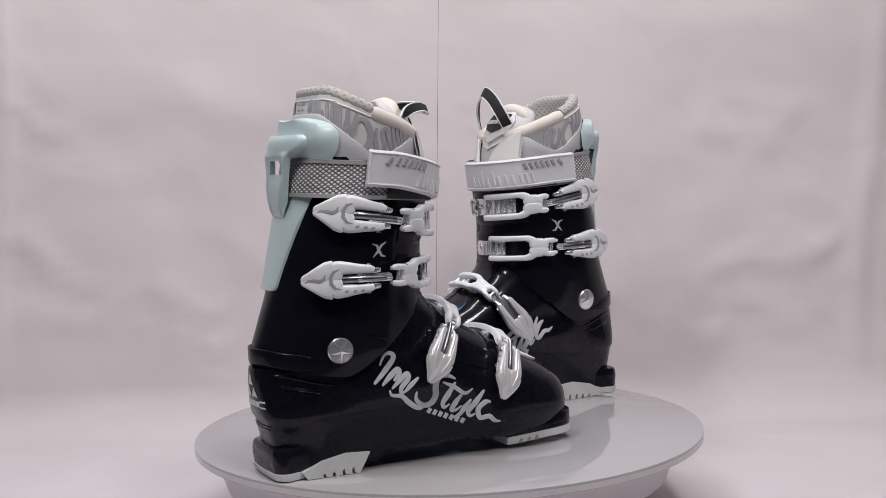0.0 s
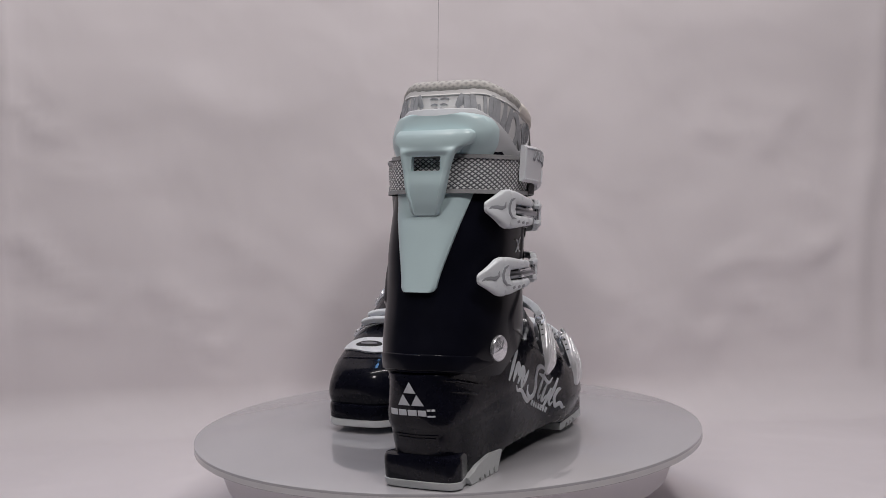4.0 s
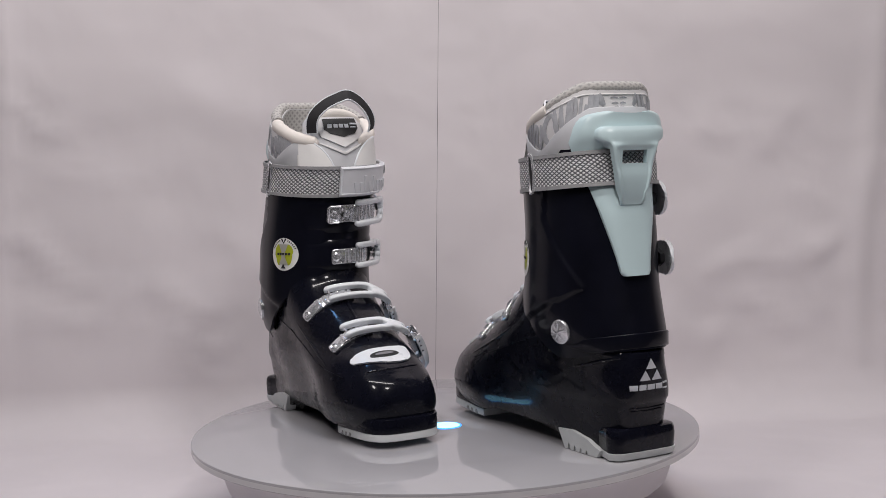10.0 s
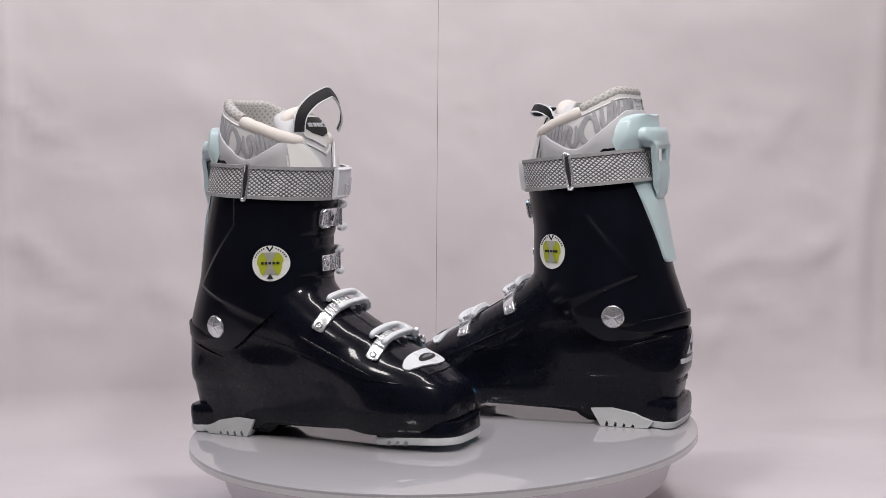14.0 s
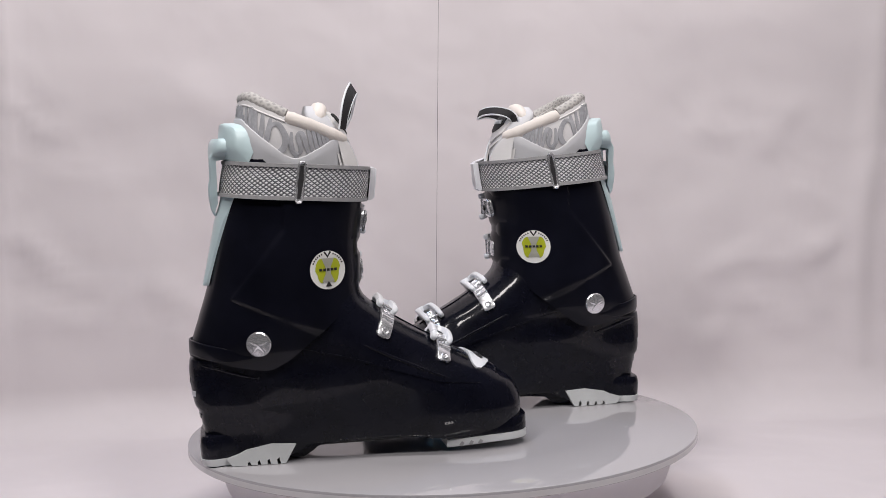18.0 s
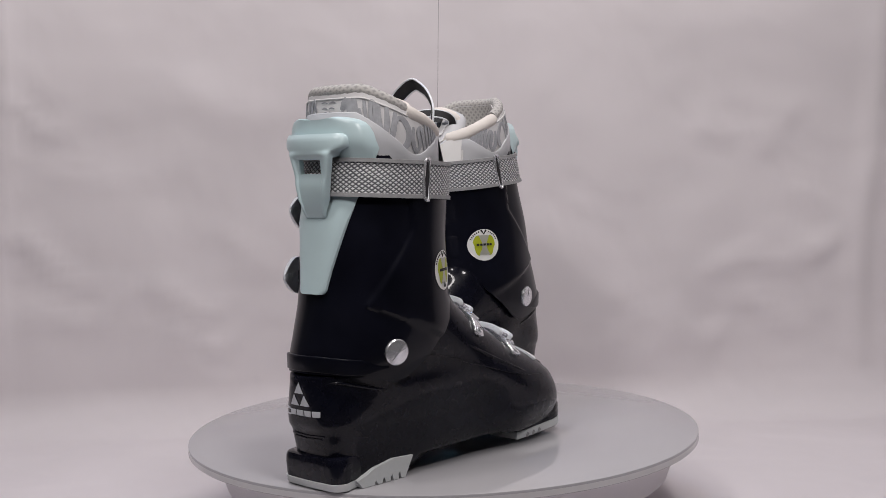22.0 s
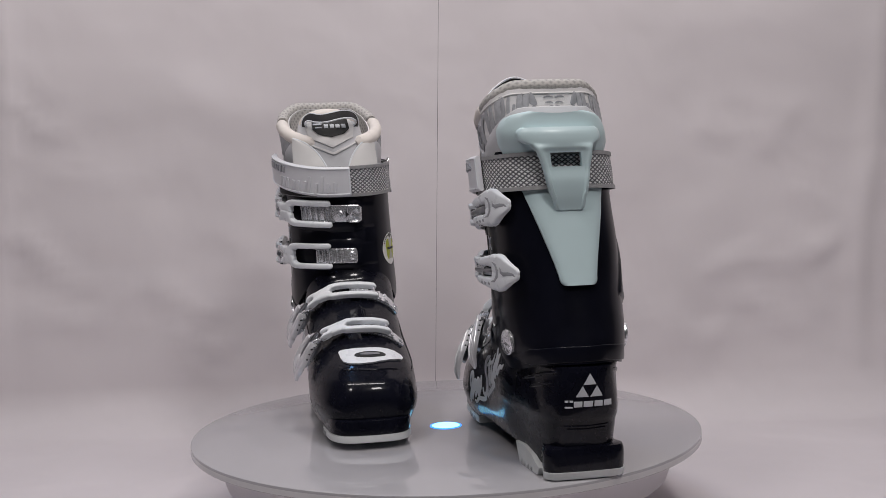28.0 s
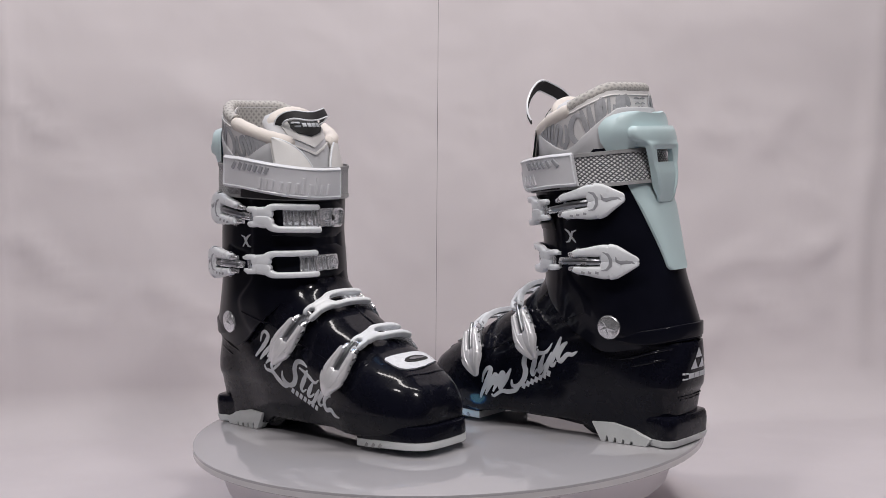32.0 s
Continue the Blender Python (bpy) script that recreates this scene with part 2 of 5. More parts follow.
SHELL_F = [(7, 187), (20, 189), (45, 190), (58, 187), (66, 182), (73, 173), (80, 164), (87, 153), (97, 134), (106, 117), (119, 95), (131, 74), (148, 48), (170, 24), (190, 18)]


def shell_point(s, sg, z):
    """s from heel (0) to toe (1), sg +1 outer side, -1 inner side."""
    xb, xf = table(SHELL_B, z), table(SHELL_F, z)
    heel = table([(7, 38.5), (33, 40), (56, 43.2), (60, 44.6), (97, 49), (125, 52.5), (190, 54)], z)
    ball = table([(7, 45), (20, 53), (40, 59.5), (60, 60), (80, 58), (100, 55), (130, 53), (190, 53)], z)
    waist = table([(7, 40), (25, 44), (60, 48), (97, 52), (130, 54), (190, 54)], z)
    ball *= 1.01 if sg > 0 else 1.06
    wide = smooth(8, 36, z) * (1 - smooth(80, 112, z))
    w = table([(0, heel), (0.18, heel + 0.5), (0.36, (heel + waist) / 2 + 5 * wide), (0.54, waist + 3.5 * wide), (0.76, ball), (1, ball * 0.97)], s)
    p_back, p_front = 2.5 + 2.2 * (1 - smooth(40, 105, z)), 2.6 + 0.5 * (1 - smooth(70, 105, z)) + 0.9 * (1 - smooth(25, 66, z))
    p = p_back if s < 0.5 else p_front
    k = abs(2 * s - 1)
    y = w * max(0.0, 1 - k**p) ** (1 / p)
    return Vector((xb + (xf - xb) * s, sg * y, z))


def shell_build():
    m = Build()
    n = 44
    rows = []
    for i in range(60):
        z = 7 + (183 - 7) * i / 59
        ss = [0.5 - 0.5 * math.cos(math.pi * j / n) for j in range(n + 1)]
        ring = [shell_point(s, 1, z) for s in ss] + [shell_point(s, -1, z) for s in reversed(ss[1:-1])]
        ring = [Vector((p.x, p.y, max(p.z, 6 + 12.5 * smooth(-60, -34, p.x) * (1 - 0.6 * smooth(60, 104, p.x))))) for p in ring]
        if i == 0:
            rows.append([Vector((p.x * 0.985, p.y * 0.93, p.z)) for p in ring])
            ring = [Vector((p.x, p.y, p.z + 1.2)) for p in ring]
        rows.append(ring)
    m.grid(rows, wrap=True)
    m.cap(rows[0])
    return m


CUFF_FOOT = [(-158, 113), (-130, 109), (-100, 102), (-76, 99), (-62, 105), (-35, 126), (-10, 147), (12, 166), (40, 186)]
CUFF_TOP = [(-125, 332), (-98, 330), (-88, 325), (-78, 313), (-66, 301), (-45, 288), (40, 280)]


def cuff_relief(p):
    """Raised panels on both sides, with a slanting notched edge."""
    if p.y < 0:
        edge = -58 if p.z > 240 else (-112 + (p.z - 172) * 54 / 68 if p.z > 172 else -112 - (172 - p.z) * 2)
        inside = min((p.x - edge) * (1.0 if p.z > 240 else 0.75), p.z - (172 - (p.x + 112) * 0.43))
        return 2.5 * smooth(-2.0, 2.0, inside) * smooth(10, 25, abs(p.y))
    edge = table([(92, -30), (150, -64), (180, -40), (270, -30)], p.z)
    return 1.5 * smooth(-3, 3, p.x - edge) * smooth(10, 25, abs(p.y))


def cuff_build():
    m = Build()
    n, rows_n = 220, 84
    cols = []
    for j in range(n):
        phi = 2 * math.pi * j / n
        probe = cuff_point(phi, 140)
        foot = table(CUFF_FOOT, probe.x)
        top = table(CUFF_TOP, cuff_point(phi, 300).x)
        col = [cuff_point(phi, foot + 1, -4), cuff_point(phi, foot, -1.2)]
        for i in range(rows_n):
            z = foot + (top - foot) * i / (rows_n - 1)
            p = cuff_point(phi, z)
            col.append(cuff_point(phi, z, cuff_relief(p)))
        col += [cuff_point(phi, top + 0.6, -1.5), cuff_point(phi, top - 2, -4), cuff_point(phi, top - 14, -4)]
        cols.append(col)
    rows = [[cols[j][i] for j in range(n)] for i in range(len(cols[0]))]
    return m.grid(rows, wrap=True)


SHELL_MESH, CUFF_MESH = shell_build(), cuff_build()
SHELL_TREE = BVHTree.FromPolygons([Vector(p) for p in SHELL_MESH.v], SHELL_MESH.f)
CUFF_TREE = BVHTree.FromPolygons([Vector(p) for p in CUFF_MESH.v], CUFF_MESH.f)


def touch(origin, way, trees=(SHELL_TREE, CUFF_TREE)):
    """The nearest point of the boot along a line, and the way out of its surface."""
    best = None
    for t in trees:
        hit = t.ray_cast(Vector(origin), Vector(way).normalized())
        if hit[0] is not None and (best is None or hit[3] < best[2]):
            nrm = hit[1] if hit[1].dot(Vector(way)) < 0 else -hit[1]
            best = (hit[0], nrm, hit[3])
    return best


def on_outer(a, b, h):
    hit = touch((a, 200, b), (0, -1, 0)) or (Vector((a, 50, b)), Vector((0, 1, 0)), 0)
    return hit[0] + hit[1] * h, hit[1]


def on_inner(a, b, h):
    hit = touch((a, -200, b), (0, 1, 0)) or (Vector((a, -50, b)), Vector((0, -1, 0)), 0)
    return hit[0] + hit[1] * h, hit[1]


def on_back(a, b, h):
    hit = touch((-400, a, b), (1, 0, 0))
    return hit[0] + hit[1] * h, hit[1]


def on_top(a, b, h):
    hit = touch((a, b, 260), (0, 0, -1), (SHELL_TREE,))
    return hit[0] + hit[1] * h, hit[1]


def patch(build, put, centre, outline, h, rings=3, skirt=True):
    """A thin plate with the outline (round centre) laid on the surface by put."""
    cx, cy = centre
    fine = []
    for k in range(len(outline)):
        p, q = outline[k], outline[(k + 1) % len(outline)]
        steps = max(1, int(math.hypot(q[0] - p[0], q[1] - p[1]) / 5))
        fine += [(p[0] + (q[0] - p[0]) * i / steps, p[1] + (q[1] - p[1]) * i / steps) for i in range(steps)]
    rows = []
    if skirt:
        rows.append([put(x, y, -0.3)[0] for x, y in fine])
    for i in range(rings):
        t = 1 - i / rings
        rows.append([put(cx + (x - cx) * t, cy + (y - cy) * t, h)[0] for x, y in fine])
    build.grid(rows, wrap=True)
    c = put(cx, cy, h)[0]
    base = len(build.v)
    build.v.append(tuple(c))
    build.uv.append((0, 0))
    n = len(fine)
    start = base - n
    for j in range(n):
        build.f.append((start + j, start + (j + 1) % n, base))
    return build


def stroke(build, put, pts, widths, h=0.7):
    """A brush stroke laid on the surface."""
    fine, ws = [], []
    wl = widths if isinstance(widths, (list, tuple)) else [widths] * len(pts)
    for k in range(len(pts) - 1):
        p, q = pts[k], pts[k + 1]
        steps = max(1, int(math.hypot(q[0] - p[0], q[1] - p[1]) / 3))
        for i in range(steps + (k == len(pts) - 2)):
            t = i / steps
            fine.append((p[0] + (q[0] - p[0]) * t, p[1] + (q[1] - p[1]) * t))
            ws.append(wl[k] + (wl[k + 1] - wl[k]) * t)
    got = [put(x, y, -0.2) for x, y in fine]
    build.sweep([g[0] for g in got], [g[1] for g in got], ws, h + 0.2, bevel=0.1)
    return build


def arc(cx, cy, rx, ry, a0, a1, n=7, turn=0.0):
    out = []
    for i in range(n + 1):
        a = radians(a0 + (a1 - a0) * i / n)
        x, y = rx * math.cos(a), ry * math.sin(a)
        c, s = math.cos(radians(turn)), math.sin(radians(turn))
        out.append((cx + c * x - s * y, cy + s * x + c * y))
    return out


def ellipse(cx, cy, rx, ry, n=28):
    return [(cx + rx * math.cos(2 * math.pi * i / n), cy + ry * math.sin(2 * math.pi * i / n)) for i in range(n)]


class Fan:
    """Runs round a part of the boot in one slanting plane: angle 0 along v, +90 towards the outer side."""

    def __init__(self, centre, v, trees, slope=0.0):
        self.c, self.v, self.trees, self.slope = Vector(centre), Vector(v).normalized(), trees, slope
        self.y = Vector((0, 1, 0))
        self.a = self.y.cross(self.v).normalized()
        if self.a.z < 0:
            self.a = -self.a

    def at(self, deg, w=0.0, h=0.0):
        d = self.v * math.cos(radians(deg)) + self.y * math.sin(radians(deg))
        c = self.c + self.a * (w + self.slope * deg)
        hit = touch(c + d * 260, -d, self.trees)
        return hit[0] + hit[1] * h, hit[1]

    def bar(self, build, a0, a1, w0, w1, width, thick, h0=0.0, h1=0.0, n=14, bevel=0.35):
        got = []
        for i in range(n + 1):
            t = i / n
            got.append(self.at(a0 + (a1 - a0) * t, w0 + (w1 - w0) * t, h0 + (h1 - h0) * t))
        return build.sweep([g[0] for g in got], [g[1] for g in got], width, thick, bevel)


# ---- boot: buckles ----
def halves(build, place, ts, outer, inner, thick, bevel=0.45):
    """Two mirrored bars with their own outer and inner edges; where the inner edge is below zero they close up."""
    for sg in (1, -1):
        pts, ups, ws, th = [], [], [], []
        for t in ts:
            wo, wi = table(outer, t), table(inner, t)
            p, up = place(t, sg * (wo + wi) / 2)
            pts.append(p)
            ups.append(up)
            ws.append(max(0.4, wo - wi))
            th.append(table(thick, t))
        build.sweep(pts, ups, ws, th, bevel)
    return build


def lever(thing, hinge, tip, out, half, side, mat=WHITE, printed=True):
    """A pointed forked lever: two prongs at the hinge, a barrel screw in the slot, printing towards the tip."""
    hinge, tip, out = Vector(hinge), Vector(tip), Vector(out).normalized()
    along = (tip - hinge)
    sd = along.normalized().cross(out)
    out = sd.cross(along.normalized()).normalized()
    thick = [(0, 8.5), (0.3, 7.6), (0.55, 6.6), (0.8, 5.0), (1.0, 2.6)]
    ts = [0, 0.02, 0.06, 0.12, 0.2, 0.28, 0.36, 0.42, 0.46, 0.49, 0.51, 0.53, 0.56, 0.6, 0.66, 0.74, 0.82, 0.9, 0.95, 0.98, 1.0]
    k = half
    outer = [(0, 0.60 * k), (0.04, 0.70 * k), (0.2, 0.78 * k), (0.4, 0.93 * k), (0.54, k), (0.62, 0.97 * k), (0.8, 0.62 * k), (0.92, 0.36 * k), (0.97, 0.25 * k), (1.0, 0.08 * k)]
    inner = [(0, 0.30 * k), (0.44, 0.27 * k), (0.49, 0.18 * k), (0.52, 0.04 * k), (0.535, -0.16 * k), (0.985, -0.16 * k), (1.0, -0.10 * k)]
    bow = lambda t: 2.2 * math.sin(math.pi * min(1.0, t * 1.05)) - 2.5 * smooth(0.75, 1.0, t)
    place = lambda t, w: (hinge + along * t + out * (bow(t) - 3.5) + sd * w, out)
    body = part("lever", halves(Build(), place, ts, outer, inner, thick, 0.5), mat, thing, "white pointed buckle lever with grey printing" if printed else "pearl silver pointed buckle lever", side, 45)
    top = lambda t, w, h=0.0: hinge + along * t + out * (table(thick, t) + bow(t) - 3.5 + h) + sd * w
    # black floor for the shade in the open slot
    floor = Build().sweep([hinge + along * t - out * 3.0 for t in (0.02, 0.2, 0.4, 0.53)], [out] * 4, 0.62 * k, 3.0, bevel=0.1)
    part("slot", floor, GROOVE, body, "", side)
    screw = Build().tube([hinge + along * t + out * h for t, h in ((-0.20, -1.0), (-0.10, 0.5), (0.0, 1.0), (0.1, 1.4), (0.3, 1.6), (0.42, 1.6), (0.455, 1.5), (0.47, 1.4))], [0.13 * k, 0.14 * k, 0.15 * k, 0.2 * k, 0.205 * k, 0.2 * k, 0.14 * k, 0.04 * k], 12)
    part("barrel_screw", screw, STEEL, body, "dark steel adjusting screw", side)
    if printed:
        ink = Build()
        for pts, ws in (([(0.45, 0.50), (0.54, 0.46), (0.60, 0.20), (0.61, -0.12), (0.57, -0.42), (0.49, -0.56)], [0.6, 2.4, 3.4, 3.6, 3.0, 0.8]),
                        ([(0.685, -0.30), (0.70, -0.06), (0.76, 0.04), (0.84, 0.0), (0.91, 0.02), (0.955, 0.12)], [0.8, 3.0, 3.8, 3.4, 3.0, 1.0])):
            ink.sweep([top(t, w * k, -0.25) for t, w in pts], [out] * len(pts), ws, 0.6, bevel=0.1)
        for t in (0.13, 0.24, 0.36):
            ink.sweep([top(t, 0.60 * k, -0.3), top(t + 0.055, 0.66 * k, -0.3)], [out] * 2, 2.4, 0.6, bevel=0.1)
        part("print", ink, LEVERINK, body, "", side)
    else:
        for w0 in (0.56, -0.56):
            ridge = Build().sweep([top(t, w0 * f * k, -0.8) for t, f in ((0.06, 1.0), (0.3, 1.06), (0.55, 1.0), (0.75, 0.6), (0.95, 0.15))], [out] * 5, [1.6, 3.0, 3.4, 2.6, 0.8], [1.0, 1.7, 1.9, 1.5, 0.6], bevel=0.7)
            part("lever_ridge", ridge, mat, body, "", side)
    # small black plugs on the edges draw the dark of the holes
    for sgn in (1, -1):
        for t in (0.1, 0.22, 0.34):
            q = hinge + along * t + out * 0.6 + sd * (sgn * table(outer, t))
            part("hole_shade", Build().tube([q - sd * sgn * 1.0, q + sd * sgn * 0.25], 1.25, 8), GROOVE, body, "", side)
    back = Build().sweep([hinge + along * t - out * table([(0, 9.5), (0.55, 7.0), (0.8, 5.0)], t) for t in (-0.02, 0.1, 0.3, 0.5, 0.62)], [out] * 5, [k * 0.7, k * 1.15, k * 1.2, k * 1.0, k * 0.5], 5.0, bevel=0.25)
    part("lever_back", back, STEEL, body, "dark steel lever underside", side)
    for t in (0.05, 0.36):
        q = hinge + along * t - out * (1.0 if t < 0.2 else 6.5)
        w = k * (0.8 if t < 0.2 else 0.72)
        part("pin", Build().tube([q - sd * w, q + sd * w], 1.9, 10), CHROME, body, "", side)
    for sgn in (1, -1):
        cheek = Build().sweep([hinge + along * t - out * 5.2 + sd * (sgn * k * 0.42) for t in (-0.13, -0.08, 0.0, 0.1)], [out] * 4, [k * 0.2, k * 0.3, k * 0.32, k * 0.22], [3.0, 6.0, 8.0, 6.0], bevel=0.5)
        part("knuckle", cheek, CHROME, body, "chromed hinge cheek", side)
    return body


def ladder(thing, fan, a0, a1, w0, w1, width, teeth, from_t, side, rings, lift=0.3):
    """A chromed strip with raised cross ribs, a rounded end and its rivet."""
    ts = [0, 0.008, 0.02, 0.04] + [0.04 + 0.96 * i / 14 for i in range(1, 15)]
    edge = [(0, 0.52), (0.008, 0.74), (0.02, 0.9), (0.04, 1.0), (1, 1.0)]
    got = [fan.at(a0 + (a1 - a0) * t, w0 + (w1 - w0) * t, lift) for t in ts]
    m = Build().sweep([q[0] for q in got], [q[1] for q in got], [width * table(edge, t) for t in ts], 3.0, 0.4)
    strip = part("ladder", m, CHROME, thing, "chromed strip with raised cross ribs", side)
    sp = fan.a
    for i in range(teeth):
        t = from_t + (1 - from_t) * (i + 0.5) / teeth
        p, nrm = fan.at(a0 + (a1 - a0) * t, w0 + (w1 - w0) * t, 2.0 + lift)
        rib = Build().sweep([p - sp * width * 0.46, p - sp * width * 0.40, p + sp * width * 0.40, p + sp * width * 0.46], [nrm] * 4, 3.6, [1.6, 3.4, 3.4, 1.6], bevel=0.5)
        part("rib", rib, CHROME, strip, "", side)
    for sgn in (1, -1):
        got = [fan.at(a0 + (a1 - a0) * t, w0 + (w1 - w0) * t, 2.4 + lift) for t in (from_t, from_t + 0.3 * (1 - from_t), from_t + 0.65 * (1 - from_t), 1.0)]
        part("side_rail", Build().sweep([q[0] + sp * sgn * width * 0.44 for q in got], [q[1] for q in got], width * 0.1, 1.6, bevel=0.4), CHROME, strip, "", side)
    for t, r in rings:
        p, nrm = fan.at(a0 + (a1 - a0) * t, w0 + (w1 - w0) * t, 2.7 + lift)
        q = Build()
        u = nrm.cross(Vector((0, 0.2, 1))).normalized()
        v = nrm.cross(u)
        rows = [[p + (u * math.cos(2 * math.pi * k / 20) + v * math.sin(2 * math.pi * k / 20)) * rr + nrm * hh for k in range(20)] for rr, hh in ((r, 0), (r, 1.0), (r * 0.75, 1.6), (r * 0.5, 1.0), (r * 0.25, 0.9), (0.2, 1.3))]
        q.grid(rows, wrap=True)
        part("rivet", q, CHROME, strip, "", side)
    return strip


def bail(thing, fan, joint, end, w_joint, w_end, gap, rail, side, lift=0.0):
    """The white frame that hooks into the ladder: two ears at the lever, a solid neck and two open arms."""
    span = end - joint
    ts = [0, 0.012, 0.03, 0.06, 0.09, 0.115, 0.135, 0.15, 0.17, 0.2, 0.23, 0.26, 0.29, 0.31, 0.325, 0.34, 0.36, 0.39, 0.43] + [0.43 + 0.57 * i / 16 for i in range(1, 15)] + [0.96, 0.98, 0.992, 1.0]
    g, r = gap, rail
    outer = [(0, g * 0.70), (0.03, g * 0.90), (0.12, g * 0.92), (0.18, g * 0.90), (0.26, g * 0.96), (0.40, g + r * 0.5), (0.96, g + r * 0.5), (0.99, g + r * 0.3), (1.0, g + r * 0.1)]
    inner = [(0, g * 0.42), (0.115, g * 0.36), (0.13, g * 0.2), (0.145, -g * 0.25), (0.30, -g * 0.25), (0.318, g * 0.18), (0.335, g * 0.38), (0.37, g * 0.54), (0.44, g - r * 0.5), (0.98, g - r * 0.5), (1.0, g - r * 0.2)]
    thick = [(0, 5.5), (0.05, 7.4), (0.2, 6.6), (0.5, 6.4), (0.95, 6.4), (1.0, 4.0)]
    height = [(0, 8.0), (0.2, 6.8), (0.5, 4.6), (1, 2.8)]

    def place(t, w):
        wc = w_joint + (w_end - w_joint) * t
        p, nrm = fan.at(joint + span * t, wc, 0)
        h = lift * smooth(0, 0.4, t) + table(height, t)
        return p + nrm * h + fan.a * w, nrm
    frame_ = part("bail", halves(Build(), place, ts, outer, inner, thick, 0.42), WHITE, thing, "white buckle frame with two open arms", side, 50)
    p, nrm = place(0.05, 0)
    part("pin", Build().tube([p + nrm * 3.2 - fan.a * g * 0.9, p + nrm * 3.2 + fan.a * g * 0.9], 2.2, 10), CHROME, frame_, "", side)
    p, nrm = place(0.955, 0)
    part("cross_pin", Build().tube([p + nrm * 2.6 - fan.a * g, p + nrm * 2.6 + fan.a * g], 1.4, 10), CHROME, frame_, "", side)
    return frame_


def wire(thing, a, b, apart, side):
    """The chromed link between lever and frame."""
    a, b = Vector(a), Vector(b)
    sd = (b - a).cross(Vector((0, 1, 0.4))).normalized() * apart
    m = Build()
    for sg in (1, -1):
        m.tube([a + sd * sg, (a + b) / 2 + sd * sg, b + sd * sg], 1.7, 8)
    m.tube([b - sd, b + sd], 1.9, 8)
    m.tube([a * 0.6 + b * 0.4, b], 2.4, 8)
    return part("link", m, CHROME, thing, "chromed link", side)


# ---- boot: liner, strap, spoiler ----
LINER_TOP = [(-101, 372), (-94, 372), (-78, 365), (-50, 353), (-20, 342), (2, 332), (14, 327)]


def liner_point(phi, z, off=0.0):
    xb = table([(260, -106), (300, -105), (345, -100), (380, -95)], z) - off
    xf = table([(260, 20), (300, 17), (340, 14), (380, 8)], z) + off
    w = table([(260, 52), (300, 56), (335, 60), (360, 57), (382, 51)], z) + off
    c, s = math.cos(phi), math.sin(phi)
    w += 5.5 * smooth(328, 366, z) * smooth(0.1, 0.7, s)
    return Vector(((xb + xf) / 2 + (xf - xb) / 2 * power(c, 2 / 2.5), w * power(s, 2 / 2.5), z))


def liner_rim(phi):
    return table(LINER_TOP, liner_point(phi, 345).x)


